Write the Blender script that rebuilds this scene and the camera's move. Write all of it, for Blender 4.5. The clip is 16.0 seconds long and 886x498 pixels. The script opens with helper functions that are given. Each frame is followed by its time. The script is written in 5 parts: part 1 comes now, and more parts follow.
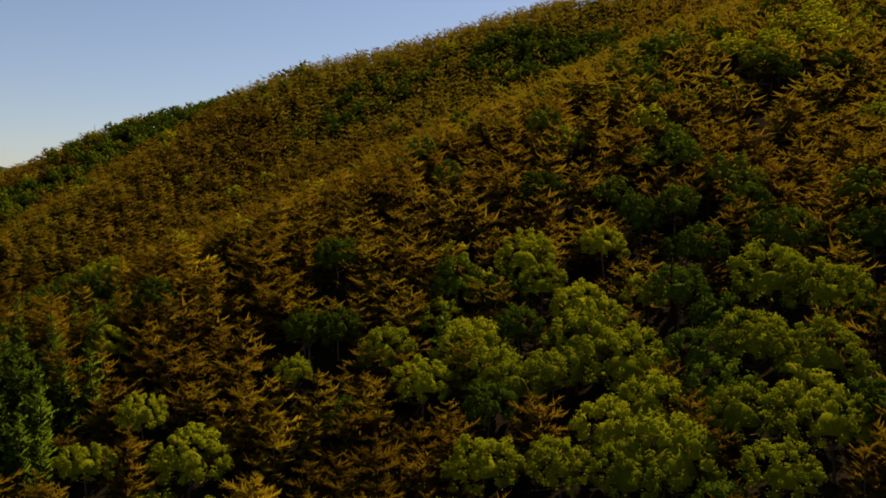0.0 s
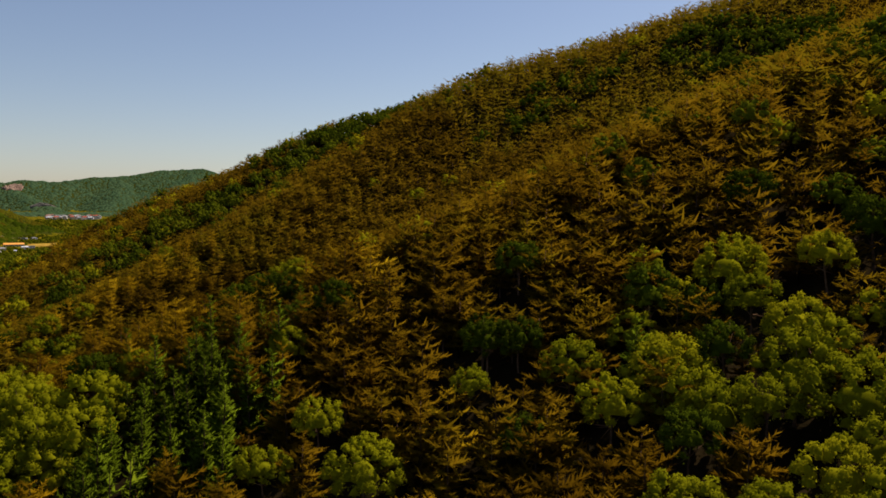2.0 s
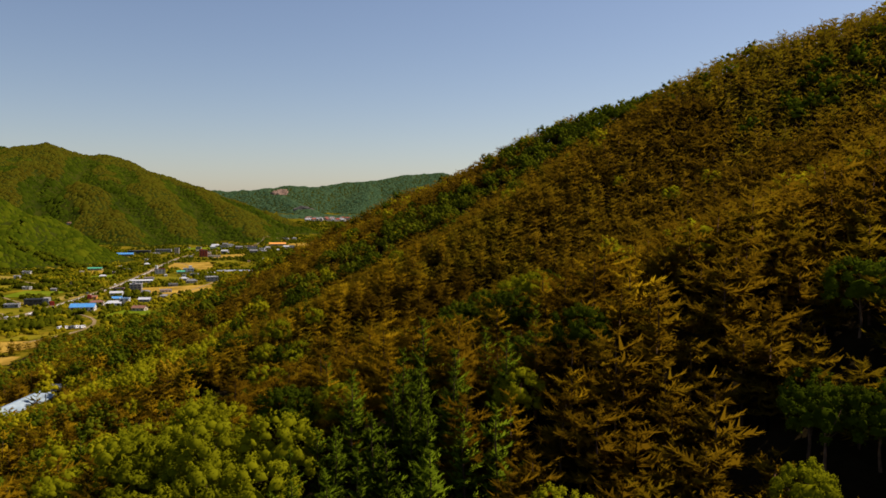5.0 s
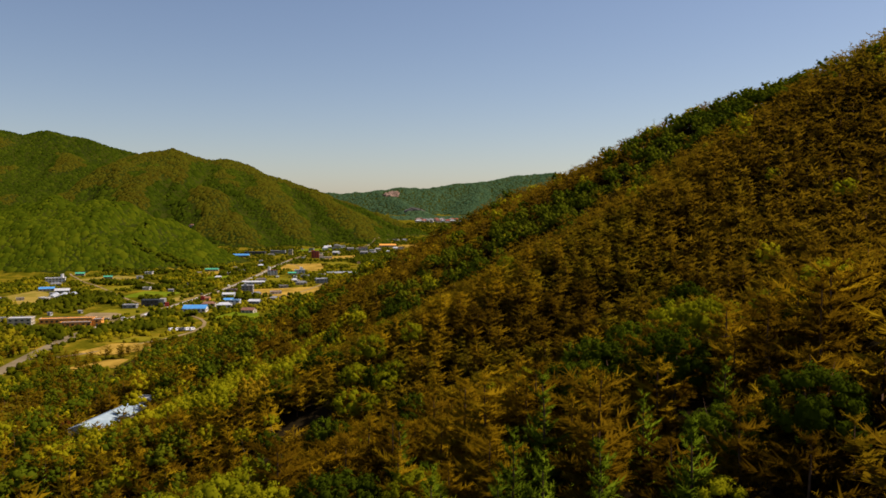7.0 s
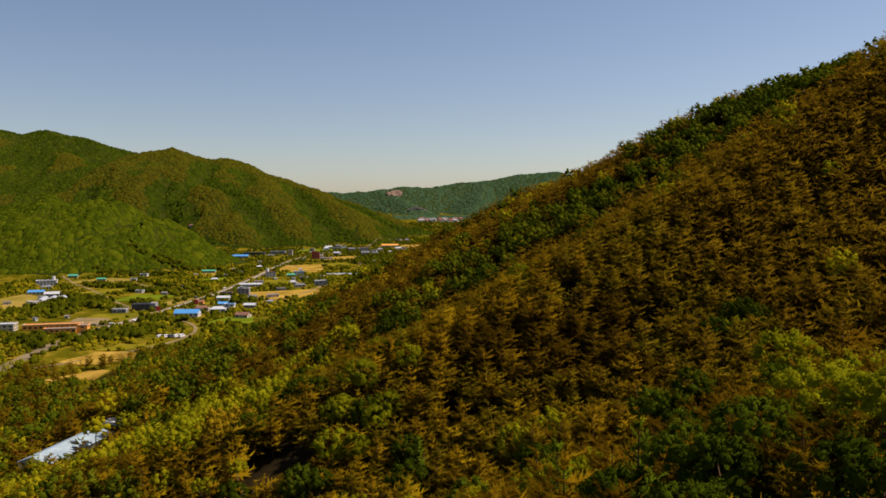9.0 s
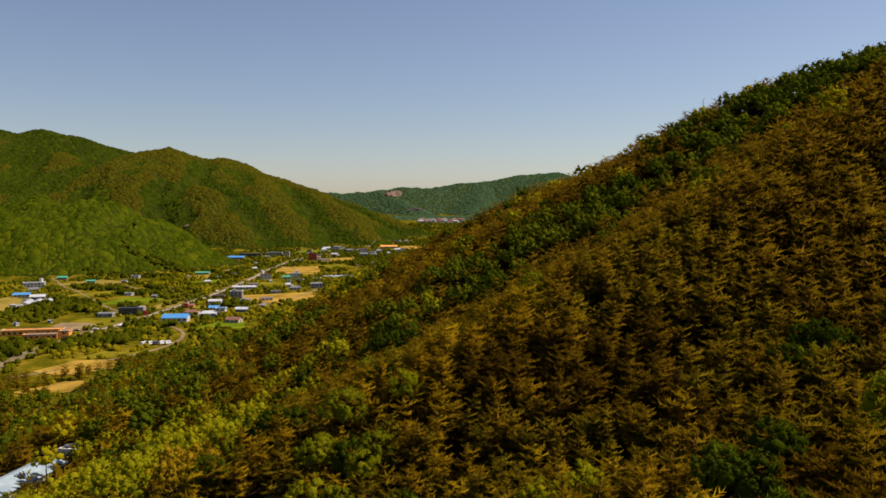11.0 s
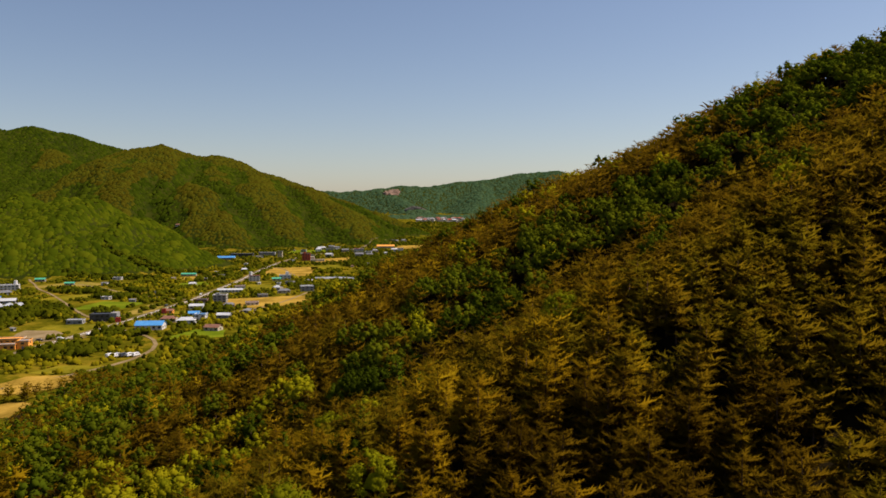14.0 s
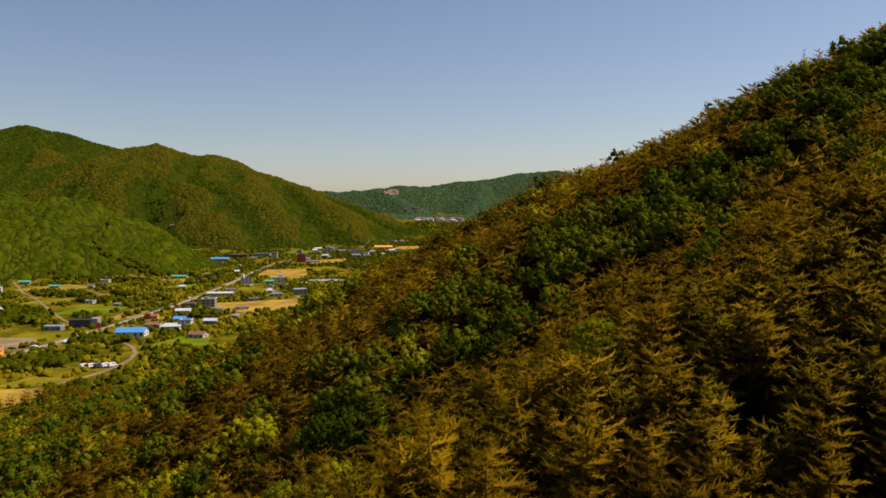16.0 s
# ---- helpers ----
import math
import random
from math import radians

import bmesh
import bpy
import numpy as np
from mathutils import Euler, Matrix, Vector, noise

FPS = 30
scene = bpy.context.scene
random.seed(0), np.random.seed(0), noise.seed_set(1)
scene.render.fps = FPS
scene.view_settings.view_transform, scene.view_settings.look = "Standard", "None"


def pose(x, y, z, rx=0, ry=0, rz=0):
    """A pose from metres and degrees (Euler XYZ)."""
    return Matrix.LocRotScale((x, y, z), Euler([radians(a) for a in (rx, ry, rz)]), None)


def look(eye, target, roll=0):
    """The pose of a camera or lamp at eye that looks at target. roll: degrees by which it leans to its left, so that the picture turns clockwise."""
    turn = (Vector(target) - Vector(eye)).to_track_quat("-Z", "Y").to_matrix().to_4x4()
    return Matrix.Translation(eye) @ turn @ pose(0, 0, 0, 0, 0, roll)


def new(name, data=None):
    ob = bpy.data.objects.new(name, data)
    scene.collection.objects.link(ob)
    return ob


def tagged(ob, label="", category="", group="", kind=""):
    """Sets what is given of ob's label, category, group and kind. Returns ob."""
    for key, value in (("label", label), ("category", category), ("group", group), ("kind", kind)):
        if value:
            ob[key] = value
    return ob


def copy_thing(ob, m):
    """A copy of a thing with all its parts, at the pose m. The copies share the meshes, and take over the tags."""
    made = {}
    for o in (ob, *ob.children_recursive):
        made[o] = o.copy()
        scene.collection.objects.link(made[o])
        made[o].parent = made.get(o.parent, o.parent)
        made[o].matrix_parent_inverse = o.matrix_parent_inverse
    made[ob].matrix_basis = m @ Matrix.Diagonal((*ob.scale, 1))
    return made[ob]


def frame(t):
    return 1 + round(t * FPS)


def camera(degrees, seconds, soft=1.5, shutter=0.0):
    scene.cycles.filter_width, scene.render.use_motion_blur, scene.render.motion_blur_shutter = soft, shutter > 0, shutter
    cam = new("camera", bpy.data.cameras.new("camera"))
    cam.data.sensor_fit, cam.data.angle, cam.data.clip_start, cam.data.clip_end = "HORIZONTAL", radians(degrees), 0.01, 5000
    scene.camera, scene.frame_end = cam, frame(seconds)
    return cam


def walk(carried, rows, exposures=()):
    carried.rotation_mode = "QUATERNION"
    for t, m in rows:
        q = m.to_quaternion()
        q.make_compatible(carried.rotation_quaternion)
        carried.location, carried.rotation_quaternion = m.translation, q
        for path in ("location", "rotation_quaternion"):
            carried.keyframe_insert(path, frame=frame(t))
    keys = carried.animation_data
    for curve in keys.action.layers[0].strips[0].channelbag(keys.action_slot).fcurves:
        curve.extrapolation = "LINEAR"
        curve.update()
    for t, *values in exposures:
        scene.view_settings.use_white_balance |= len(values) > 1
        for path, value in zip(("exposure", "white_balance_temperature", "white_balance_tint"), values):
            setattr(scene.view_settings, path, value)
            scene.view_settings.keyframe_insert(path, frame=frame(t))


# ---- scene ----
cam = camera(59.8, 16.0, soft=1.65)
PATH = [
    (0, (-7.63, -191.84, 1.96), (52.53, -112.18, -3.91), 0.44),
    (0.5, (-6.68, -190.41, 1.84), (48.34, -107.10, -3.89), 0.46),
    (1, (-5.75, -188.92, 1.80), (44.02, -102.36, -3.85), 0.51),
    (1.5, (-4.99, -187.49, 1.77), (39.56, -98.14, -3.85), 0.47),
    (2, (-4.28, -185.86, 1.68), (35.74, -94.39, -3.93), 0.48),
    (2.5, (-3.39, -183.32, 1.62), (31.65, -89.83, -3.95), 0.47),
    (3, (-2.18, -179.94, 1.59), (27.54, -84.62, -3.97), 0.38),
    (3.5, (-1.17, -176.17, 1.52), (23.18, -79.34, -4.01), 0.35),
    (4, (-0.21, -171.93, 1.35), (19.40, -74.03, -4.21), 0.33),
    (4.5, (0.88, -166.14, 1.28), (15.85, -67.42, -4.24), 0.30),
    (5, (1.69, -159.50, 1.43), (12.69, -60.26, -4.10), 0.25),
    (7.5, (3.47, -123.06, 1.01), (-0.73, -23.29, -4.41), -0.11),
    (8, (3.25, -116.26, 1.11), (-0.70, -16.49, -4.34), -0.19),
    (8.5, (2.87, -109.23, 1.16), (-0.89, -9.45, -4.32), -0.20),
    (9, (2.54, -101.88, 1.28), (-1.11, -2.10, -4.24), -0.22),
    (11.5, (1.03, -68.73, 0.48), (-2.57, 31.05, -4.92), -0.09),
    (12, (0.94, -61.27, 0.12), (-2.65, 38.52, -5.28), -0.07),
    (12.5, (0.79, -53.20, 0.20), (-2.74, 46.59, -5.21), -0.12),
    (13, (0.63, -44.90, 0.26), (-2.88, 54.89, -5.17), -0.12),
    (13.5, (0.46, -37.06, 0.17), (-3.01, 62.73, -5.28), -0.15),
    (14, (0.40, -29.04, 0.15), (-3.07, 70.75, -5.41), -0.10),
    (14.5, (0.26, -21.14, 0.11), (-3.16, 78.64, -5.46), -0.10),
    (15, (0.17, -13.87, 0.10), (-3.23, 85.92, -5.46), -0.13),
    (15.5, (0.02, -7.30, 0.07), (-3.35, 92.48, -5.48), -0.16),
    (16, (-0.00, -0.00, 0.00), (-3.37, 99.79, -5.55), -0.11),
]
walk(cam, [(t, look(eye, target, roll)) for t, eye, target, roll in PATH], exposures=[(0, 0.3, 6850, 19), (16, 0.3, 6850, 19)])

# world and sun
SUN_AZ, SUN_EL = radians(73), radians(53)
world = bpy.data.worlds.new("sky")
scene.world = world
world.use_nodes = True
wn = world.node_tree.nodes
sky = wn.new("ShaderNodeTexSky")
sky.sky_type = "NISHITA"
sky.sun_disc = False
sky.sun_elevation, sky.sun_rotation = SUN_EL, SUN_AZ
sky.air_density, sky.dust_density, sky.ozone_density = 1.0, 0.6, 2.5
world.node_tree.links.new(sky.outputs[0], wn["Background"].inputs[0])
wn["Background"].inputs[1].default_value = 0.08
sun = new("sun", bpy.data.lights.new("sun", "SUN"))
sun.data.energy, sun.data.angle, sun.data.color = 5.0, radians(0.53), (1.0, 0.93, 0.80)
sun_way = Vector((math.sin(SUN_AZ) * math.cos(SUN_EL), math.cos(SUN_AZ) * math.cos(SUN_EL), math.sin(SUN_EL)))
sun.matrix_world = look(sun_way * 400, (0, 0, 0))

# ---- materials ----


def blank(name):
    m = bpy.data.materials.new(name)
    m.use_nodes = True
    n = m.node_tree.nodes
    n.clear()
    return m, n, m.node_tree.links.new


def ramp_node(n, stops):
    r = n.new("ShaderNodeValToRGB")
    e = r.color_ramp.elements
    while len(e) < len(stops):
        e.new(0.5)
    for el, (p, c) in zip(e, stops):
        el.position, el.color = p, (*c, 1)
    return r


def noise_node(n, link, scale, detail=3, rough=0.55):
    co = n.new("ShaderNodeNewGeometry")
    t = n.new("ShaderNodeTexNoise")
    t.inputs["Scale"].default_value, t.inputs["Detail"].default_value, t.inputs["Roughness"].default_value = scale, detail, rough
    link(co.outputs["Position"], t.inputs["Vector"])
    return t


def surface(name, c1, c2, scale=0.5, rough=0.8, metal=0.0, fine=8.0, bump=0.2, c3=None, bump_dist=0.1):
    """Two or three colours mixed by noise at one scale, with finer grain and relief."""
    m, n, link = blank(name)
    out, b = n.new("ShaderNodeOutputMaterial"), n.new("ShaderNodeBsdfPrincipled")
    big, small = noise_node(n, link, scale), noise_node(n, link, fine, 4, 0.65)
    mix = n.new("ShaderNodeMath")
    mix.operation = "MULTIPLY_ADD"
    link(small.outputs["Fac"], mix.inputs[0])
    mix.inputs[1].default_value = 0.5
    add = n.new("ShaderNodeMath")
    add.operation = "MULTIPLY_ADD"
    link(big.outputs["Fac"], add.inputs[0])
    add.inputs[1].default_value, add.inputs[2].default_value = 1.3, -0.4
    link(add.outputs[0], mix.inputs[2])
    stops = [(0.3, c1), (0.7, c2)] if c3 is None else [(0.25, c1), (0.5, c2), (0.75, c3)]
    r = ramp_node(n, stops)
    link(mix.outputs[0], r.inputs[0])
    link(r.outputs[0], b.inputs["Base Color"])
    b.inputs["Roughness"].default_value, b.inputs["Metallic"].default_value = rough, metal
    b.inputs["Specular IOR Level"].default_value = 0.0 if rough > 0.78 else 0.4
    if bump:
        k = n.new("ShaderNodeBump")
        k.inputs["Strength"].default_value, k.inputs["Distance"].default_value = bump, bump_dist
        link(small.outputs["Fac"], k.inputs["Height"])
        link(k.outputs[0], b.inputs["Normal"])
    link(b.outputs[0], out.inputs[0])
    return m


def leafy(name, stops, patch=0.02, gloss=0.0, through_light=0.14):
    """Foliage: the colour varies from tree to tree, from leaf to leaf and slowly over the hill; some light shines through."""
    m, n, link = blank(name)
    out, b = n.new("ShaderNodeOutputMaterial"), n.new("ShaderNodeBsdfDiffuse")
    info, geo, att = n.new("ShaderNodeObjectInfo"), n.new("ShaderNodeNewGeometry"), n.new("ShaderNodeAttribute")
    att.attribute_name = "tint"
    big = noise_node(n, link, patch, 2)

    def ma(a, k, c):
        x = n.new("ShaderNodeMath")
        x.operation = "MULTIPLY_ADD"
        link(a, x.inputs[0])
        x.inputs[1].default_value = k
        if isinstance(c, float):
            x.inputs[2].default_value = c
        else:
            link(c, x.inputs[2])
        return x.outputs[0]

    v = ma(info.outputs["Random"], 0.5, -0.22)
    v = ma(att.outputs["Fac"], 0.5, v)
    v = ma(geo.outputs["Random Per Island"], 0.14, v)
    v = ma(big.outputs["Fac"], 0.5, v)
    r = ramp_node(n, stops)
    link(v, r.inputs[0])
    link(r.outputs[0], b.inputs["Color"])
    b.inputs["Roughness"].default_value = gloss
    tr = n.new("ShaderNodeBsdfTranslucent")
    link(r.outputs[0], tr.inputs[0])
    mx = n.new("ShaderNodeMixShader")
    mx.inputs[0].default_value = through_light
    link(b.outputs[0], mx.inputs[1])
    link(tr.outputs[0], mx.inputs[2])
    link(mx.outputs[0], out.inputs[0])
    return m


M_PINE = leafy("pine_needles", [(0.1, (0.0887, 0.0480, 0.0021)), (0.4, (0.1530, 0.0857, 0.0039)), (0.65, (0.1885, 0.1108, 0.0048)), (0.95, (0.1752, 0.1233, 0.0048))], 0.025, through_light=0.55)
# pine needles lightened: the backlit glow of the crest is put into the colour
M_SUNLIT = leafy("sunlit_needles", [(0.1, (0.1950, 0.1105, 0.0039)), (0.4, (0.2795, 0.1690, 0.0059)), (0.65, (0.3380, 0.2145, 0.0072)), (0.95, (0.3250, 0.2275, 0.0072))], 0.03, through_light=0.55)
M_SAPLING = leafy("young_pine_needles", [(0.1, (0.0993, 0.0564, 0.0029)), (0.4, (0.1601, 0.0948, 0.0050)), (0.65, (0.1963, 0.1218, 0.0059)), (0.95, (0.1782, 0.1308, 0.0059))], 0.025, through_light=0.55)
M_LARCH = leafy("larch_needles", [(0.1, (0.0552, 0.0805, 0.0036)), (0.5, (0.0920, 0.1288, 0.0055)), (0.9, (0.1437, 0.1725, 0.0074))])
M_BRIGHT = leafy("young_leaves", [(0.1, (0.1320, 0.1416, 0.0042)), (0.5, (0.2255, 0.2218, 0.0060)), (0.9, (0.3300, 0.2773, 0.0075))], through_light=0.42)
M_DARK = leafy("green_leaves", [(0.1, (0.0283, 0.0405, 0.0019)), (0.5, (0.0522, 0.0716, 0.0032)), (0.9, (0.0934, 0.1026, 0.0045))], through_light=0.2)
M_VALLEY = leafy("valley_leaves", [(0.1, (0.0616, 0.0660, 0.0024)), (0.5, (0.1144, 0.1078, 0.0037)), (0.9, (0.1925, 0.1540, 0.0050))], through_light=0.2)
M_GROVE = leafy("grove_leaves", [(0.1, (0.0300, 0.0360, 0.0016)), (0.5, (0.0560, 0.0620, 0.0025)), (0.9, (0.1000, 0.0950, 0.0035))], through_light=0.2)
M_GOLD = leafy("golden_leaves", [(0.1, (0.172, 0.117, 0.0047)), (0.5, (0.257, 0.156, 0.0062)), (0.9, (0.328, 0.172, 0.0078))])
M_BARK = surface("bark", (0.05, 0.032, 0.02), (0.13, 0.075, 0.045), 1.2, 0.9, fine=6, bump=0.5)
M_FAR = leafy("mountain_foliage", [(0.15, (0.0168, 0.0275, 0.0014)), (0.5, (0.0284, 0.0417, 0.0023)), (0.9, (0.0531, 0.0664, 0.0032))], 0.006, through_light=0.08)
M_FARPINE = leafy("mountain_pine_foliage", [(0.15, (0.0302, 0.0262, 0.0019)), (0.5, (0.0518, 0.0430, 0.0029)), (0.9, (0.0603, 0.0588, 0.0038))], 0.006, through_light=0.08)
M_LOWHILL = leafy("low_hill_foliage", [(0.15, (0.0220, 0.0348, 0.0016)), (0.5, (0.0451, 0.0603, 0.0024)), (0.9, (0.0881, 0.0951, 0.0035))], 0.012, through_light=0.1)
# the haze of distance is mixed into this leaf colour as blue
M_HAZEHILL = leafy("hazed_foliage", [(0.15, (0.0270, 0.0547, 0.0253)), (0.5, (0.0360, 0.0684, 0.0308)), (0.9, (0.0486, 0.0821, 0.0352))], 0.004, through_light=0.05)
# brown litter, its colour darkened further for the shade between the trees
M_SHADED_LITTER = surface("shaded_forest_litter", (0.009, 0.007, 0.0031), (0.023, 0.016, 0.0070), 0.2, 0.95, fine=2, bump=0.4)
M_GROUND = surface("earth_and_grass", (0.0400, 0.0420, 0.0020), (0.0950, 0.0820, 0.0040), 0.05, 0.95, fine=0.4, bump=0.5, c3=(0.2100, 0.1400, 0.0110))
M_UNDER = surface("mountain_undergrowth", (0.0162, 0.0245, 0.0032), (0.0368, 0.0403, 0.0048), 0.02, 0.95, fine=0.3, bump=0.4)
M_ROAD = surface("road_surface", (0.14, 0.108, 0.060), (0.20, 0.155, 0.088), 0.05, 0.85, fine=0.6, bump=0.05)
M_PATH = surface("track_surface", (0.17, 0.12, 0.055), (0.26, 0.19, 0.10), 0.1, 0.9, fine=1, bump=0.1)
M_TAN = surface("bare_field", (0.20, 0.125, 0.018), (0.40, 0.245, 0.043), 0.05, 0.95, fine=0.5, bump=0.4)
M_STRAW = surface("straw_field", (0.15, 0.125, 0.016), (0.29, 0.20, 0.042), 0.05, 0.95, fine=0.5, bump=0.4)
M_CROP = surface("crop_field", (0.085, 0.120, 0.006), (0.15, 0.175, 0.009), 0.05, 0.95, fine=0.5, bump=0.4)
M_OLIVE = surface("grass_field", (0.0935, 0.0900, 0.0060), (0.2090, 0.1650, 0.0120), 0.05, 0.95, fine=0.5, bump=0.4)
M_WHITE = surface("white_render", (0.528, 0.512, 0.4800), (0.624, 0.608, 0.5760), 0.4, 0.7, fine=3, bump=0.05)
M_GREY = surface("grey_concrete", (0.208, 0.208, 0.2000), (0.304, 0.296, 0.2880), 0.4, 0.8, fine=3, bump=0.1)
M_CREAM = surface("cream_render", (0.416, 0.352, 0.2560), (0.496, 0.432, 0.3200), 0.4, 0.75, fine=3, bump=0.05)
M_BRICK = surface("red_brick", (0.32, 0.06, 0.035), (0.42, 0.09, 0.05), 0.5, 0.8, fine=4, bump=0.1)
M_ORANGE = surface("orange_render", (0.6996, 0.2700, 0.0360), (0.8268, 0.3420, 0.0540), 0.4, 0.75, fine=3, bump=0.05)
M_BLUE = surface("blue_sheet_roof", (0.05, 0.23, 0.50), (0.08, 0.30, 0.62), 0.3, 0.45, fine=3, bump=0.05)
M_SLATE = surface("grey_roof", (0.10, 0.10, 0.11), (0.19, 0.19, 0.19), 0.4, 0.7, fine=4, bump=0.15)
M_TILE = surface("brown_roof", (0.16, 0.07, 0.04), (0.26, 0.12, 0.07), 0.4, 0.7, fine=4, bump=0.15)
M_SHEET = surface("pale_sheet_roof", (0.416, 0.432, 0.4480), (0.544, 0.552, 0.5600), 0.4, 0.4, fine=3, bump=0.05)
M_GREENR = surface("green_sheet_roof", (0.04, 0.30, 0.17), (0.07, 0.40, 0.24), 0.4, 0.5, fine=3, bump=0.05)
M_GLASS = surface("window_glass", (0.02, 0.025, 0.03), (0.04, 0.045, 0.05), 0.5, 0.12, fine=2, bump=0)
M_BLACKF = surface("dark_cladding", (0.03, 0.03, 0.032), (0.055, 0.055, 0.06), 0.4, 0.35, fine=3, bump=0.02)
M_FILM = surface("greenhouse_film", (0.320, 0.336, 0.3520), (0.416, 0.432, 0.4480), 0.3, 0.3, fine=2, bump=0.05)
M_PAINT = surface("road_paint", (0.6, 0.58, 0.52), (0.75, 0.73, 0.68), 0.5, 0.7, fine=4, bump=0)
M_ROCK = surface("bare_rock", (0.1560, 0.1020, 0.0720), (0.2400, 0.1620, 0.1200), 0.02, 0.9, fine=0.1, bump=0.6)
M_RED = surface("red_paint", (0.50, 0.03, 0.02), (0.60, 0.05, 0.03), 0.5, 0.4, fine=3, bump=0)
M_RUBBER = surface("rubber", (0.015, 0.015, 0.015), (0.03, 0.03, 0.03), 0.5, 0.8, fine=6, bump=0)

# ---- land form ----
lattice = np.random.default_rng(11).random((256, 256))


def value_noise(x, y):
    xi, yi = np.floor(x).astype(int), np.floor(y).astype(int)
    u, v = x - xi, y - yi
    u, v = u * u * (3 - 2 * u), v * v * (3 - 2 * v)
    a, b = lattice[xi % 256, yi % 256], lattice[(xi + 1) % 256, yi % 256]
    c, d = lattice[xi % 256, (yi + 1) % 256], lattice[(xi + 1) % 256, (yi + 1) % 256]
    return (a * (1 - u) + b * u) * (1 - v) + (c * (1 - u) + d * u) * v


def fbm(x, y, octaves=4):
    return sum((value_noise(x * 2**k + 17 * k, y * 2**k + 31 * k) - 0.5) / 2**k for k in range(octaves))


# spurs and hollows of the near hill: centre x, y; reach along and across; bearing; height
SPURS = [
    (34, -70, 31, 160, -1.617, 21.2),
    (14, 73, 22, 133, -1.197, 13.3),
    (51, 177, 160, 35, -2.757, 16.7),
    (214, 58, 129, 34, -0.86, 17.6),
    (32, 247.5, 77, 22, 0.419, 24.9),
    (-68, 308, 67.5, 41, -0.61, -43.7),
    (-15, 76, 160, 91, -4.208, -22.3),
]


def canopy(x, y):
    """The height of the tree tops on the near hill."""
    h = -19.9 + 0.3937 * x + 0.0771 * y
    b = (x * math.cos(1.012) + y * math.sin(1.012) - 203.5) / 25
    h = h - 0.465 * 25 * np.logaddexp(0, b)
    for cx, cy, su, sv, a, up in SPURS:
        u = (x - cx) * math.cos(a) + (y - cy) * math.sin(a)
        v = (y - cy) * math.cos(a) - (x - cx) * math.sin(a)
        h = h + up * np.exp(-0.5 * (u / su) ** 2 - 0.5 * (v / sv) ** 2)
    return np.where(h > 95, 95 + 25 * np.tanh((h - 95) / 25), h)


# crest lines of the far mountains: points x, y, z, and the fall of the flanks
CRESTS = [
    ([(-2300, 2050, 300), (-1472, 2279, 255), (-1419, 2310, 236), (-1363, 2342, 256), (-1277, 2389, 240), (-1098, 2473, 180), (-900, 2560, 120)], 0.52),
    ([(-961, 2151, 165), (-851, 2087, 174), (-794, 2109, 148), (-712, 2137, 150), (-579, 2072, 105), (-492, 2042, 70), (-353, 1968, 28), (-250, 1910, -8), (-160, 1865, -42), (-100, 1835, -68)], 0.5),
    ([(-851, 2080, 166), (-916, 1910, 121), (-979, 1769, 57), (-1009, 1636, 0), (-1000, 1540, -50)], 0.6),
    ([(-833, 2050, 158), (-797, 1798, 74), (-758, 1653, 17), (-731, 1545, -22), (-730, 1450, -62)], 0.76),
    ([(-824, 2050, 164), (-756, 1872, 94), (-640, 1731, 48), (-547, 1610, -6), (-488, 1525, -37), (-442, 1468, -66)], 0.72),
    ([(-712, 2100, 143), (-636, 1876, 84), (-542, 1755, 24), (-446, 1598, -40), (-410, 1540, -66)], 0.68),
    ([(-590, 2050, 104), (-514, 1808, 55), (-419, 1658, -9), (-346, 1515, -62)], 0.62),
    ([(-440, 2000, 58), (-316, 1777, 7), (-224, 1599, -54)], 0.6),
    ([(-1345, 2358, 250), (-1152, 2108, 139), (-1087, 1906, 62), (-1076, 1703, 13), (-1040, 1560, -30)], 0.6),
    ([(-1497, 2332, 250), (-1280, 2052, 130), (-1200, 1801, 43), (-1180, 1600, -20)], 0.6),
]
LOW_CRESTS = [
    ([(-1100, 1000, 20), (-850, 1095, -8), (-740, 1089, -3), (-693, 1074, 6), (-629, 1055, 16), (-574, 1045, 16), (-514, 1033, -13), (-466, 1029, -60), (-446, 1030, -105)], 0.50),
]
FAR_CRESTS = [
    ([(-1500, 4250, 150), (-755, 4131, 90), (-588, 4056, 82), (-462, 4022, 96), (-356, 4033, 112), (-223, 4092, 107), (-56, 4198, 138), (86, 4197, 147), (273, 4190, 182), (473, 4172, 194), (560, 4150, 165), (800, 4150, 190), (1400, 4100, 150)], 0.36),
    ([(-462, 4022, 96), (-350, 3700, 40), (-240, 3400, -2), (-150, 3150, -30)], 0.52),
    ([(86, 4197, 147), (60, 3800, 70), (30, 3500, 10), (0, 3250, -35)], 0.52),
    ([(473, 4172, 194), (330, 3700, 90), (200, 3300, 10), (120, 3000, -40)], 0.52),
]


def crest_height(x, y, crests):
    out = np.full(x.shape, -400.0)
    for line, fall in crests:
        for (ax, ay, az), (bx, by, bz) in zip(line, line[1:]):
            dx, dy = bx - ax, by - ay
            s = np.clip(((x - ax) * dx + (y - ay) * dy) / (dx * dx + dy * dy), 0, 1)
            d = np.hypot(x - ax - s * dx, y - ay - s * dy)
            z = az + s * (bz - az) - fall * (np.sqrt(d * d + 34**2) - 34)
            k = 14.0
            hh = np.clip(0.5 + 0.5 * (out - z) / k, 0, 1)
            out = z * (1 - hh) + out * hh + k * hh * (1 - hh) * 0.5
    return out


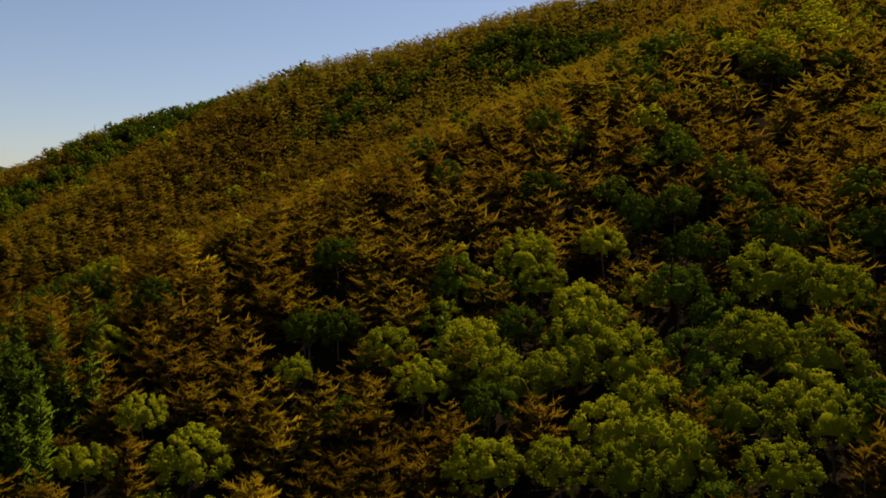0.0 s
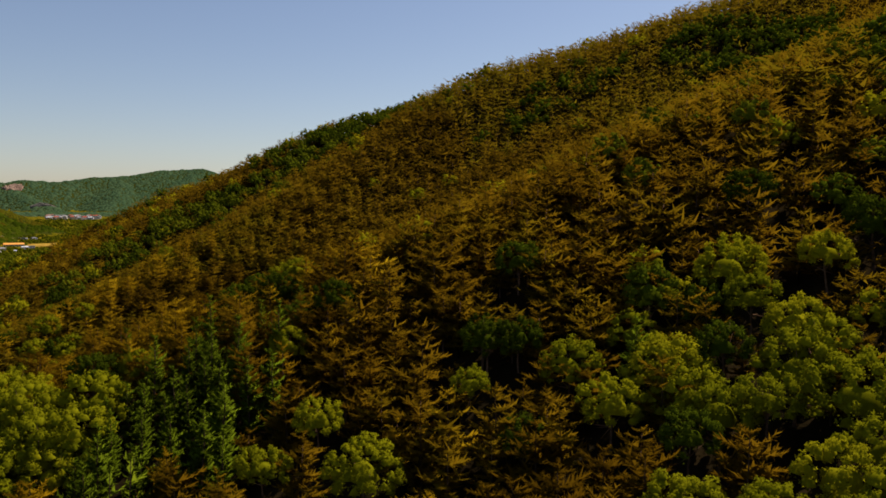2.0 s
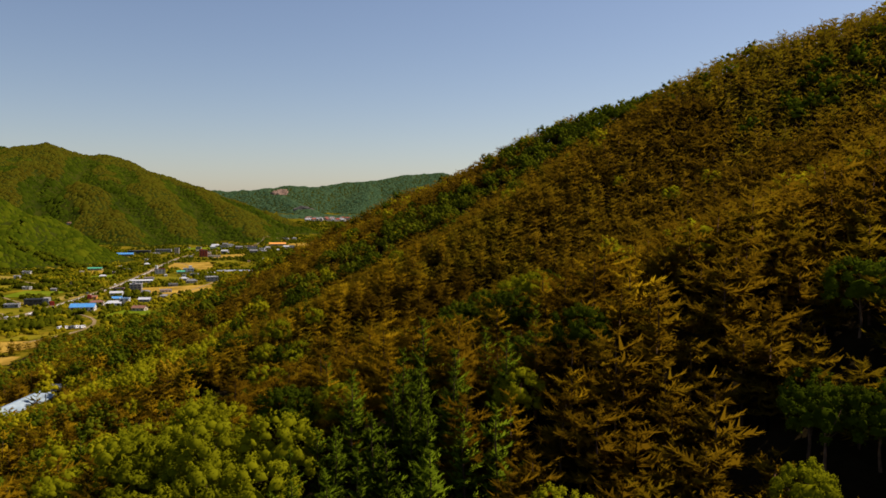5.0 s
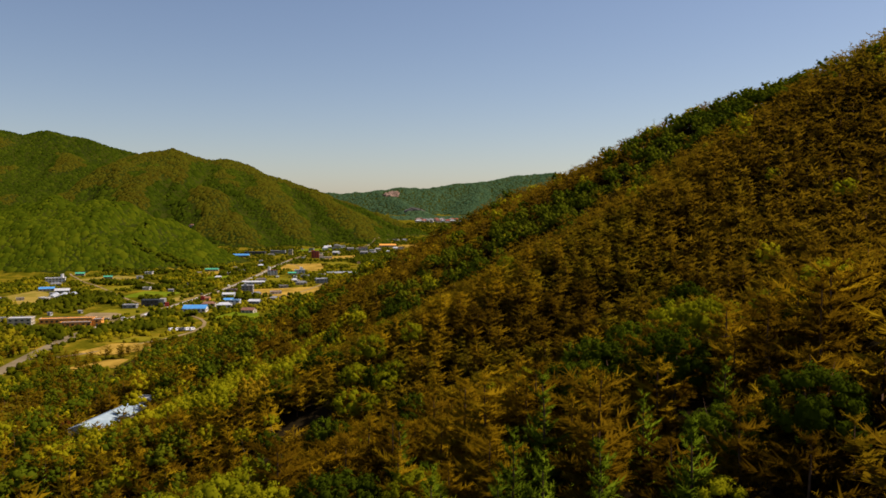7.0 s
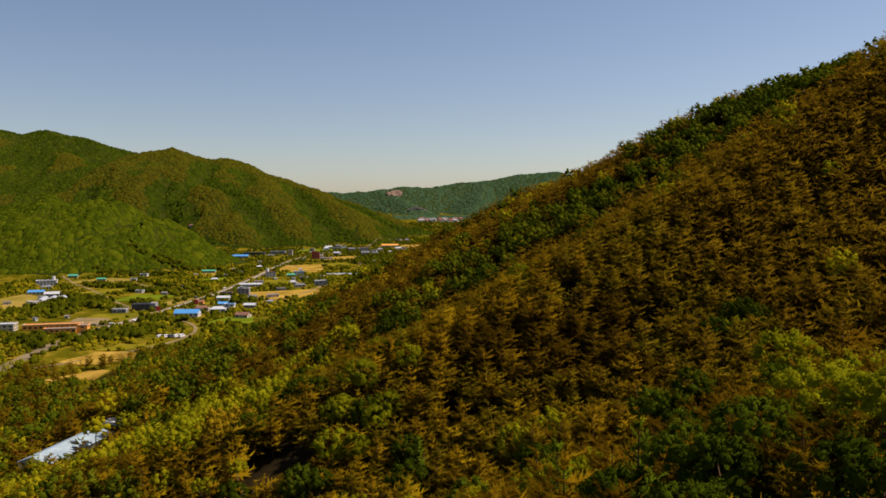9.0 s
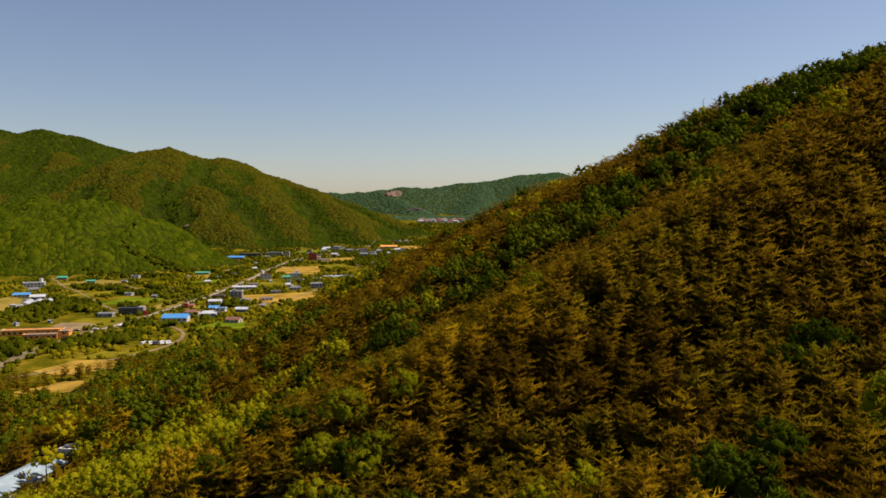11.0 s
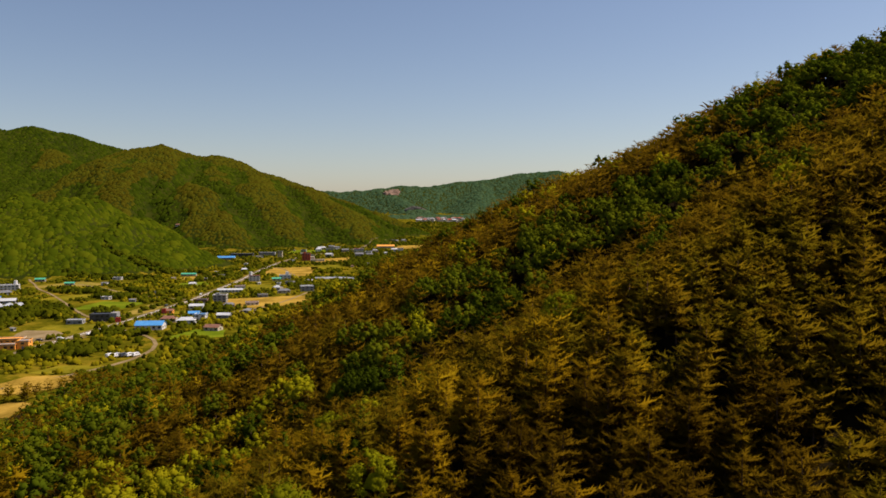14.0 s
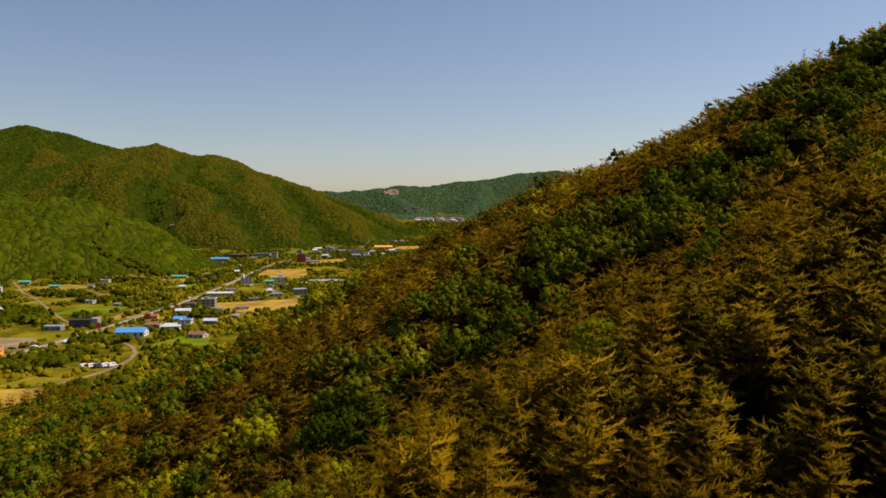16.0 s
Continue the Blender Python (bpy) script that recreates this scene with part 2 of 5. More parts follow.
def smooth_max(a, b, k):
    h = np.clip(0.5 + 0.5 * (a - b) / k, 0, 1)
    return b * (1 - h) + a * h + k * h * (1 - h)


def valley(x, y):
    return -85 + np.clip((y - 1500) / 900, 0, 1) * 31 + np.clip((y - 2400) / 800, 0, 1) * 14


def ribs_of(x, y):
    """Spurs (near 1) and gullies (near -1) on the mountain flanks."""
    bend = 0.6 * value_noise(x / 300, y / 300)
    return 1 - np.abs(2 * value_noise(x / 130 + bend, y / 380 + 7) - 1) * 2, bend


def mountains(x, y):
    z = smooth_max(crest_height(x, y, CRESTS), crest_height(x, y, FAR_CRESTS), 10)
    up = np.clip((z + 90) / 90, 0, 1) * np.clip((190 - z) / 150, 0.12, 1)
    ribs, bend = ribs_of(x, y)
    up = up * np.where(y > 2700, 0.45, 1)
    fine_ribs = 1 - np.abs(2 * value_noise(x / 60 + bend * 2, y / 160 + 3) - 1) * 2
    z = z + up * np.clip((-x - 300) / 350, 0.08, 1) * (14 * fbm(x / 150, y / 150) + 24 * (ribs - 0.25) + 11 * fine_ribs) - 8
    low = crest_height(x, y, LOW_CRESTS)
    low = low + np.clip((low + 90) / 60, 0, 1) * (12 * fbm(x / 90, y / 90) + 11 * (1 - np.abs(2 * value_noise(x / 55, y / 140) - 1) * 2)) - 6
    return smooth_max(z, low, 8)


def land(x, y):
    x, y = np.asarray(x, float), np.asarray(y, float)
    tall = 7.5 - 2.0 / (1 + np.exp(-(y - 14 + 0.12 * x) / 6))
    z = smooth_max(canopy(x, y) - tall, valley(x, y), 8)
    return smooth_max(mountains(x, y), z, 8)


def steps(*pieces):
    out = [pieces[0][0]]
    for a, b, s in pieces:
        out += list(np.linspace(a, b, max(2, round((b - a) / s) + 1))[1:])
    return np.array(out)


def mesh_of(name, verts, faces, mats, index=None, tint=None, smooth=False, normals=None):
    """A triangle or quad mesh straight from arrays."""
    me = bpy.data.meshes.new(name)
    verts, faces = np.asarray(verts, np.float32), np.asarray(faces, np.int32)
    n, k = faces.shape
    me.vertices.add(len(verts))
    me.vertices.foreach_set("co", verts.ravel())
    me.loops.add(n * k)
    me.loops.foreach_set("vertex_index", faces.ravel())
    me.polygons.add(n)
    me.polygons.foreach_set("loop_start", np.arange(0, n * k, k, dtype=np.int32))
    me.polygons.foreach_set("use_smooth", np.full(n, smooth))
    for m in mats:
        me.materials.append(m)
    if index is not None:
        me.polygons.foreach_set("material_index", np.asarray(index, np.int32))
    if tint is not None:
        me.attributes.new("tint", "FLOAT", "FACE").data.foreach_set("value", np.asarray(tint, np.float32))
    me.update(calc_edges=True)
    if normals is not None:
        me.attributes.new("custom_normal", "FLOAT_VECTOR", "POINT").data.foreach_set("vector", np.asarray(normals, np.float32).ravel())
    return me


gx = steps((-2600, -1700, 45), (-1700, -330, 13), (-330, 270, 6), (270, 700, 24), (700, 2600, 70))
gy = steps((-900, -280, 40), (-280, 360, 6), (360, 1500, 11), (1500, 2600, 16), (2600, 4700, 32))
GX, GY = np.meshgrid(gx, gy)
GZ = land(GX, GY)
nx, ny = len(gx), len(gy)
ii = (np.arange(ny - 1)[:, None] * nx + np.arange(nx - 1)[None]).ravel()
# raised ground near the flight gets the litter with tree shade in its colour
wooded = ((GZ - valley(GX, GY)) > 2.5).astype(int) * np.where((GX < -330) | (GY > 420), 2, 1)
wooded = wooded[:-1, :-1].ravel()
ground = new("ground", mesh_of("ground", np.stack([GX, GY, GZ], -1).reshape(-1, 3), np.stack([ii, ii + 1, ii + nx + 1, ii + nx], -1), [M_GROUND, M_SHADED_LITTER, M_UNDER], index=wooded, smooth=True))
tagged(ground, "valley floor of earth, grass and scrub, hillsides darkened as if shaded", "ground", kind="structure")

# ---- trees ----


def cone_trunk(h, r, sides, rng, lean=0.15):
    rings = 4 if sides > 4 else 2
    v, fc = [], []
    bend = rng.normal(0, lean, (rings + 1, 2)).cumsum(0) * (h / 12)
    for k in range(rings + 1):
        for s in range(sides):
            a = 2 * math.pi * s / sides
            q = r * (1 - 0.85 * k / rings)
            v.append((bend[k, 0] + q * math.cos(a), bend[k, 1] + q * math.sin(a), h * k / rings))
    for k in range(rings):
        for s in range(sides):
            a, b = k * sides + s, k * sides + (s + 1) % sides
            fc += [(a, b, b + sides), (a, b + sides, a + sides)]
    return np.array(v), np.array(fc), bend


def dome(seed, n=5):
    """A small, uneven far-off crown, one metre in radius."""
    rng = np.random.default_rng(seed)
    v = [(0, 0, rng.uniform(0.65, 0.85))]
    for k in range(n):
        a = 6.283 * k / n + rng.normal(0, 0.2)
        r = rng.uniform(0.5, 0.75)
        v.append((r * math.cos(a), r * math.sin(a), rng.uniform(0.35, 0.6)))
    for k in range(n):
        a = 6.283 * (k + 0.5) / n + rng.normal(0, 0.2)
        r = rng.uniform(0.85, 1.15)
        v.append((r * math.cos(a), r * math.sin(a), rng.uniform(-0.5, -0.2)))
    fc = []
    for k in range(n):
        b = (k + 1) % n
        fc += [(0, 1 + k, 1 + b), (1 + k, 1 + n + k, 1 + b), (1 + b, 1 + n + k, 1 + n + b)]
    return np.array(v), np.array(fc)


def gather(pieces):
    V, F, base = [], [], 0
    for v, f in pieces:
        V.append(v)
        F.append(f + base)
        base += len(v)
    return np.concatenate(V), np.concatenate(F)


UP = np.array([0, 0, 1.0])


def crown_normals(v, f, broad, mix=0.35):
    """Leaves turn their faces out of the crown: the broad directions, mixed with each leaf's own; the faces are wound to agree."""
    broad = broad / (np.linalg.norm(broad, axis=1, keepdims=True) + 1e-9)
    g = np.cross(v[f[:, 1]] - v[f[:, 0]], v[f[:, 2]] - v[f[:, 0]])
    g /= np.linalg.norm(g, axis=1, keepdims=True) + 1e-9
    turn = (g * broad[f].mean(1)).sum(1) < 0
    f = f.copy()
    f[turn] = f[turn][:, ::-1]
    g[turn] *= -1
    own = np.zeros(v.shape)
    for k in range(3):
        np.add.at(own, f[:, k], g)
    own /= np.linalg.norm(own, axis=1, keepdims=True) + 1e-9
    n = broad + own * mix
    return f, n / (np.linalg.norm(n, axis=1, keepdims=True) + 1e-9)


def frond(rng, at, d, length, width, blades, lift, slim=0.2):
    """One spread bough of needles: slim sprays in a herringbone along a limb that turns up at its tip."""
    flat = np.array([d[0], d[1], 0.0]) / (math.hypot(d[0], d[1]) + 1e-9)
    side = np.array([-flat[1], flat[0], 0])
    s = (np.arange(blades) + rng.uniform(0.2, 0.8, blades)) / blades
    root = at + d * (length * (0.12 + 0.76 * s))[:, None] + UP * (length * 0.14 * s**2 + rng.normal(0, 0.05, blades))[:, None]
    phi = np.radians(80 - 42 * s) * np.where(np.arange(blades) % 2 == 0, 1, -1) + rng.normal(0, 0.2, blades)
    ln = width * (1.05 - 0.4 * s) * rng.uniform(0.7, 1.3, blades)
    way = flat * np.cos(phi)[:, None] + side * np.sin(phi)[:, None] + UP * rng.normal(lift, 0.34, blades)[:, None]
    half = (ln * slim * rng.uniform(0.8, 1.2, blades))[:, None] * (flat + UP * rng.normal(0, 0.35, (blades, 1)))
    v = np.stack([root - half, root + half, root + way * ln[:, None]], 1).reshape(-1, 3)
    n = np.repeat(UP * 0.62 + flat * 0.55 + side * np.sin(phi)[:, None] * 0.25 + rng.normal(0, 0.07, (blades, 3)), 3, 0)
    core = np.array([at, at + d * length * 0.5 + side * width * 0.3, at + d * length * 0.72 + UP * length * 0.05, at + d * length * 0.5 - side * width * 0.3])
    f = np.concatenate([np.arange(3 * blades).reshape(-1, 3), np.array([(0, 1, 2), (0, 2, 3)]) + 3 * blades])
    return np.concatenate([v, core]), f, np.concatenate([n, np.tile(UP * 0.62 + flat * 0.5, (4, 1))])


def conifer(seed, h=9.0, radius=3.0, levels=9, arms=5, blades=16, crown_from=0.26, rise=0.0, cone=0.3, sides=6, broad=0.5, lift=0.3, slim=0.2, top=0.4):
    """Uneven tiers of spread boughs, shorter towards the top, on a leaning trunk."""
    rng = np.random.default_rng(seed)
    tv, tf, bend = cone_trunk(h * 0.97, 0.17, sides, rng)
    out, ns = [], []
    lean = rng.uniform(0, 6.28)
    for k in range(levels):
        f = k / (levels - 1)
        reach = radius * ((1 - f) ** cone * 0.62 + top) * rng.uniform(0.82, 1.14) * (0.8 if k == 0 else 1)
        turn = rng.uniform(0, 6.28)
        count = max(3, round(arms * (1 - 0.45 * f * f)))
        for a in range(count):
            ang = turn + 6.283 * a / count + rng.normal(0, 0.28)
            z0 = h * (crown_from + (0.95 - crown_from) * f + rng.normal(0, 0.034))
            at = np.array([np.interp(z0 / h, np.linspace(0, 1, len(bend)), bend[:, c]) for c in (0, 1)] + [z0])
            ln = reach * rng.uniform(0.58, 1.22) * (1 + 0.12 * math.cos(ang - lean))
            d = np.array([math.cos(ang), math.sin(ang), rise + rng.normal(0, 0.08) + 0.4 * f * f])
            v, fc, n = frond(rng, at, d, ln, max(0.32, ln * broad), max(3, round(blades * (1 - 0.4 * f))), lift, slim)
            out.append((v, fc))
            ns.append(n)
    tip = np.array([bend[-1, 0], bend[-1, 1], h * 0.93])
    for a in range(4):
        d = np.array([math.cos(a * 1.7) * 0.35, math.sin(a * 1.7) * 0.35, 1.0])
        v, fc, n = frond(rng, tip, d, h * 0.05, h * 0.035, max(3, blades // 3), 0.3, slim)
        out.append((v, fc))
        ns.append(n)
    cv, cf = gather(out)
    cf, cn = crown_normals(cv, cf, np.concatenate(ns), 0.1)
    return tv, tf, cv, cf, cn


def broadleaf(seed, h=9.5, radius=4.0, puffs=40, leaves=20, size=0.30, tall=0.95, trunk=0.22, sides=6, core=5, plump=0.9):
    """A billowing crown: many rounded tufts of leaves, bulging unevenly round the middle, on a forked trunk."""
    rng = np.random.default_rng(seed)
    tv, tf, bend = cone_trunk(h * 0.8, trunk, sides, rng, 0.25)
    hub = np.array([bend[len(bend) // 2, 0], bend[len(bend) // 2, 1], 0])
    mid = hub + UP * (h - radius * tall)
    lobes = rng.normal(0, 1, (7, 3)) + UP * 0.5
    lobes /= np.linalg.norm(lobes, axis=1, keepdims=True)
    shape = np.array([radius, radius, radius * tall])
    heart, hf = dome(seed * 50 + 7, 6)
    out, ns = [(mid + heart * shape * 0.45, hf)], [heart]
    spiral = rng.uniform(0, 6.28)
    for k in range(puffs):
        cz = 1 - 1.42 * (k + 0.5) / puffs
        a = spiral + 2.39996 * k + rng.normal(0, 0.2)
        u = np.array([math.cos(a) * math.sqrt(1 - cz * cz), math.sin(a) * math.sqrt(1 - cz * cz), cz]) + rng.normal(0, 0.09, 3)
        u /= np.linalg.norm(u)
        swell = 0.70 + 0.22 * np.clip(((lobes @ u).max() - 0.6) / 0.4, 0, 1)
        pr = radius * math.sqrt(2.6 / puffs) * rng.uniform(0.7, 1.25) * plump
        at = mid + u * shape * swell * rng.uniform(0.85, 1.06)
        v, f = dome(seed * 90 + k, core)
        out.append((at + v * pr * 0.66, f))
        ns.append(v * np.array([1, 1, 1.1]) + u * 0.45)
        if leaves:
            q = rng.normal(0, 0.75, (leaves, 3)) + u * 0.7 + UP * 0.5
            q /= np.linalg.norm(q, axis=1, keepdims=True)
            c = at + q * pr * rng.uniform(0.62, 1.05, (leaves, 1))
            ln = size * rng.uniform(0.65, 1.35, (leaves, 1))
            w = np.cross(q, rng.normal(0, 1, q.shape)) + q * 0.5
            w /= np.linalg.norm(w, axis=1, keepdims=True)
            side = np.cross(w, q + rng.normal(0, 0.45, q.shape))
            side /= np.linalg.norm(side, axis=1, keepdims=True) + 1e-6
            out.append((np.stack([c - w * ln * 0.45 + side * ln * 0.42, c - w * ln * 0.45 - side * ln * 0.42, c + w * ln * 0.6], 1).reshape(-1, 3), np.arange(3 * leaves).reshape(-1, 3)))
            ns.append(np.repeat(q + u * 0.4 + rng.normal(0, 0.16, q.shape), 3, 0))
    cv, cf = gather(out)
    cf, cn = crown_normals(cv, cf, np.concatenate(ns), 0.22)
    # limbs from the fork into the crown
    limbs = [(tv, tf)]
    for k in range(5 if sides > 4 else 0):
        t = mid + rng.normal(0, 0.45, 3) * radius
        s = hub + UP * h * 0.35
        e = np.cross(t - s, (0.3, 0.2, 1.0))
        e /= np.linalg.norm(e)
        g = np.cross(t - s, e)
        g /= np.linalg.norm(g)
        r = trunk * 0.5
        limbs.append((np.array([s + e * r, s - e * r * 0.5 + g * r, s - e * r * 0.5 - g * r, t]), np.array([(0, 1, 3), (1, 2, 3), (2, 0, 3)])))
    tv, tf = gather(limbs)
    return tv, tf, cv, cf, cn


# patches of other trees and of sunlit-coloured pines among the pines: centre x, y, radii, kind, share
PATCHES = [
    (60, -124, 13, 17, "bright", 0.3), (56, -146, 16, 12, "bright", 0.4), (40, -143, 14, 8, "bright", 0.4), (72, -132, 26, 26, "dark", 0.2),
    (17, -117, 6, 5, "bright", 0.8), (38, -110, 4, 3, "dark", 0.9), (108, -109, 9, 8, "dark", 0.4),
    (112, -100, 28, 28, "dark", 0.15), (142, -84, 24, 22, "dark", 0.2), (90, -124, 16, 14, "dark", 0.25), (166, -99, 20, 14, "bright", 0.5), (185, 8, 16, 34, "dark", 0.75), (150, 60, 30, 16, "dark", 0.25),
    (6, -90, 11, 11, "larch", 0.92), (-3, -96, 7, 8, "larch", 0.7), (-14, -84, 9, 12, "bright", 0.85), (-24, -70, 12, 22, "bright", 0.75), (-30, -50, 14, 16, "larch", 0.4),
    (21, -66, 11, 8, "dark", 0.2), (18, -77, 5, 4, "larch", 0.8), (15, -60, 9, 7, "dark", 0.15), (23, -67, 4, 3, "bright", 0.85), (15, -61, 4, 3, "dark", 0.8), (27, 4, 8, 5, "dark", 0.6), (12, -10, 8, 5, "bright", 0.7),
    (8, -70, 9, 6, "sunlit", 0.85), (-2, -74, 8, 5, "sunlit", 0.5), (17, -70, 8, 5, "sunlit", 0.5), (33, -64, 9, 6, "sunlit", 0.45), (2, 66, 10, 9, "sunlit", 0.6), (14, 78, 9, 7, "sunlit", 0.45), (-62, 62, 18, 15, "bright", 0.6), (-92, 66, 20, 16, "bright", 0.55), (-68, 73, 9, 8, "larch", 0.85), (-54, 66, 14, 24, "bright", 0.65), (-47, 50, 11, 9, "bright", 0.75), (-45, 48, 8, 7, "gold", 0.7), (-80, 86, 14, 16, "bright", 0.35),
    (-20, 43, 8, 7, "bright", 0.45), (-33, 57, 8, 6, "dark", 0.5), (-41, 82, 8, 8, "dark", 0.6), (-44, 92, 10, 9, "bright", 0.7), (-64, 95, 10, 9, "bright", 0.6),
    (-16, 110, 9, 9, "dark", 0.9), (2, 118, 12, 9, "dark", 0.7), (8, 132, 14, 10, "dark", 0.75), (32, 134, 15, 9, "dark", 0.85), (56, 142, 18, 10, "dark", 0.8),
    (84, 147, 18, 12, "dark", 0.8), (104, 162, 14, 12, "dark", 0.7), (100, 150, 30, 20, "dark", 0.8), (76, 162, 22, 14, "dark", 0.7), (42, 143, 20, 10, "dark", 0.7), (25, 146, 14, 8, "dark", 0.7), (-4, 141, 9, 8, "dark", 0.6), (-16, 128, 8, 8, "dark", 0.5),
    (48, 30, 5, 4, "dark", 0.5), (-39, 110, 9, 7, "bright", 0.55), (-52, 150, 12, 14, "dark", 0.35), (-75, 120, 14, 20, "dark", 0.35), (-95, 170, 20, 40, "dark", 0.45), (-60, 200, 30, 20, "dark", 0.4),
]

rng = np.random.default_rng(5)


def jittered(x0, x1, y0, y1, gap):
    x, y = np.meshgrid(np.arange(x0, x1, gap), np.arange(y0, y1, gap))
    x = x + (np.arange(x.shape[0]) % 2)[:, None] * gap / 2
    return (x + rng.uniform(-0.36, 0.36, x.shape) * gap).ravel(), (y + rng.uniform(-0.36, 0.36, y.shape) * gap).ravel()


def young(x, y):
    """The further slope, where the pines stand small and close."""
    return y > 14 - 0.12 * x + 8 * (value_noise(x / 25, y / 25) - 0.5)


px, py = jittered(-230, 235, -215, 345, 3.85)
old = ~(young(px, py) & (px > -30 - 0.3 * (py - 14)))
qx, qy = jittered(-230, 235, -10, 345, 3.15)
fresh = young(qx, qy) & (qx > -30 - 0.3 * (qy - 14))
px, py = np.r_[px[old], qx[fresh]], np.r_[py[old], qy[fresh]]
small = np.r_[np.zeros(int(old.sum()), bool), np.ones(int(fresh.sum()), bool)]
pz = land(px, py)
crest_back = (px * math.cos(1.012) + py * math.sin(1.012)) > np.where(py > 190, 275, 296)
keep = (pz > -83.5) & ~crest_back & (rng.random(len(px)) > 0.06)
edge = np.clip((pz + 84) / 10, 0, 1)
keep &= rng.random(len(px)) < 0.25 + 0.75 * edge
# open ground round the camera's line of flight: the trees there stay lower than it
keep &= ~((np.abs(px + 2) < 3) & (pz > -12))
# the long barn stands in a clearing
keep &= ~((np.abs(px + 106 - (py - 98) * 0.15) < 7) & (py > 87) & (py < 122))
keep &= ~((px < -158) & (py > 205))
# none on the slope behind the flight's start
keep &= (px > -22 - np.clip(py + 110, 0, None) * 0.64) & (py > -168)
keep &= ~((((px + 97) / 9) ** 2 + ((py - 84) / 22) ** 2 < 1) & (rng.random(len(px)) < 0.55))
# a bare bank of earth and a dark gap beside the spur
keep &= ((px + 36) / 5) ** 2 + ((py - 17) / 5) ** 2 > 1
keep &= ((px + 32) / 8) ** 2 + ((py - 32) / 7) ** 2 > 1
# nor on the far side of the crest, nor low on the flank beside the start
keep &= ~((py > 60) & (px > 345 - 0.95 * py)) & ~((py > 268) & (px > -100)) & ~((py < -108) & (px > 128 + (py + 149) * 2.5))
px, py, pz, small = px[keep], py[keep], pz[keep], small[keep]
kinds = np.full(len(px), "pine ", dtype=object)
r0 = rng.random(len(px))
low = np.clip((-38 - pz) / 30, 0, 1)
kinds[:] = "pine"
kinds[r0 < 0.04 + 0.05 * low] = "bright"
kinds[(r0 > 0.95 - 0.24 * low)] = "dark"
kinds[(r0 > 0.985)] = "larch"
kinds[small & (px > -5) & (py < 105) & (r0 > 0.015)] = "pine"
for cx, cy, rx, ry, kind, share in PATCHES:
    inside = ((px - cx) / rx) ** 2 + ((py - cy) / ry) ** 2 < 1 + 0.5 * (value_noise(px / 6, py / 6) - 0.5)
    kinds[inside & (rng.random(len(px)) < share)] = kind
# large single broadleaf trees: x, y, crown radius
BIG_BRIGHT = [
    (79, -142, 5.2), (78, -149, 4.6), (66, -148, 4.2), (66, -155, 4.2), (57, -139, 4.8), (51, -134, 3.2), (62, -127, 3.6), (65, -114, 4.3), (62, -121, 3.2),
    (74, -121, 3.4), (55, -154, 3.6), (57, -161, 3.6), (47, -145, 3.6), (37, -139, 3.5), (41, -145, 3.2), (43, -151, 3.2), (41, -124, 3.4), (31, -112, 2.4),
    (16, -106, 2.8), (18, -115, 3.8), (49, -161, 3.0), (10, -109, 2.8), (24, -62, 2.6), (14, -31, 3.2),
]
BIG_DARK = [
    (71, -135, 3.8), (61, -145, 3.4), (39, -109, 2.9), (43, -133, 2.9), (54, -125, 3.0), (92, -148, 4.2), (46, -96, 3.2), (60, -163, 3.0), (88, -122, 3.6),
    (78, -104, 3.6), (39, -11, 3.7), (28, 6, 3.5), (12, 0, 3.3), (36, -107, 3.0), (15, -57, 2.2),
]
bigs = np.array(BIG_BRIGHT + BIG_DARK)
stay = np.ones(len(px), bool)
for bx, by, br in bigs:
    stay &= np.hypot(px - bx, py - by) > br * 0.9 + 1.2
leafy_small = small & (kinds != "pine")
stay &= ~((px > 66) & (px < 150) & (py > -140) & (py < -76)) | (rng.random(len(px)) < np.where(kinds == "pine", 0.78, 0.5))
stay &= ~leafy_small | (rng.random(len(px)) < 0.62)
px, py, pz, kinds, small = px[stay], py[stay], pz[stay], kinds[stay], small[stay]
scale = rng.uniform(0.78, 1.18, len(px)) * np.where(small, np.where(kinds == "pine", 0.8, 0.9), 1)
spin = rng.uniform(0, 6.283, len(px))
tints = rng.random(len(px))

# lower pines take the lightened needles too, to carry the brighter light there
kinds[(kinds == "pine") & (rng.random(len(px)) < 0.5 * np.clip((32 - px) / 40, 0, 1) * np.clip((110 - py) / 60, 0.25, 1))] = "sunlit"
kinds[small & (kinds == "pine")] = "sapling"
# the crest dips where a few dark trees stand
pz = pz - 4.5 * np.exp(-((px - 44) ** 2 + (py - 236) ** 2) / 200)
MAT = {"pine": M_PINE, "sunlit": M_SUNLIT, "sapling": M_SAPLING, "larch": M_LARCH, "bright": M_BRIGHT, "dark": M_DARK, "gold": M_GOLD}
LABELS = {
    "pine": ("pine tree with rusty brown layered needle sprays on the hillside", "pine tree"),
    "sapling": ("young pine with olive-brown needle sprays in a dense stand", "pine tree"),
    "sunlit": ("fluffy golden-brown young pine on the spur crest, coloured as if sunlit", "pine tree"),
    "larch": ("upright dark green larch standing among brown pines", "larch tree"),
    "bright": ("round broadleaf tree with fresh yellow-green leaves among pines", "broadleaf tree"),
    "dark": ("broadleaf tree with deep green leaves on the wooded slope", "broadleaf tree"),
    "gold": ("small tree with golden yellow spring leaves", "broadleaf tree"),
}
NAMES = {"pine": "pine_tree", "sapling": "young_pine", "sunlit": "golden_pine", "larch": "larch_tree", "bright": "broadleaf_tree", "dark": "green_tree", "gold": "golden_tree"}
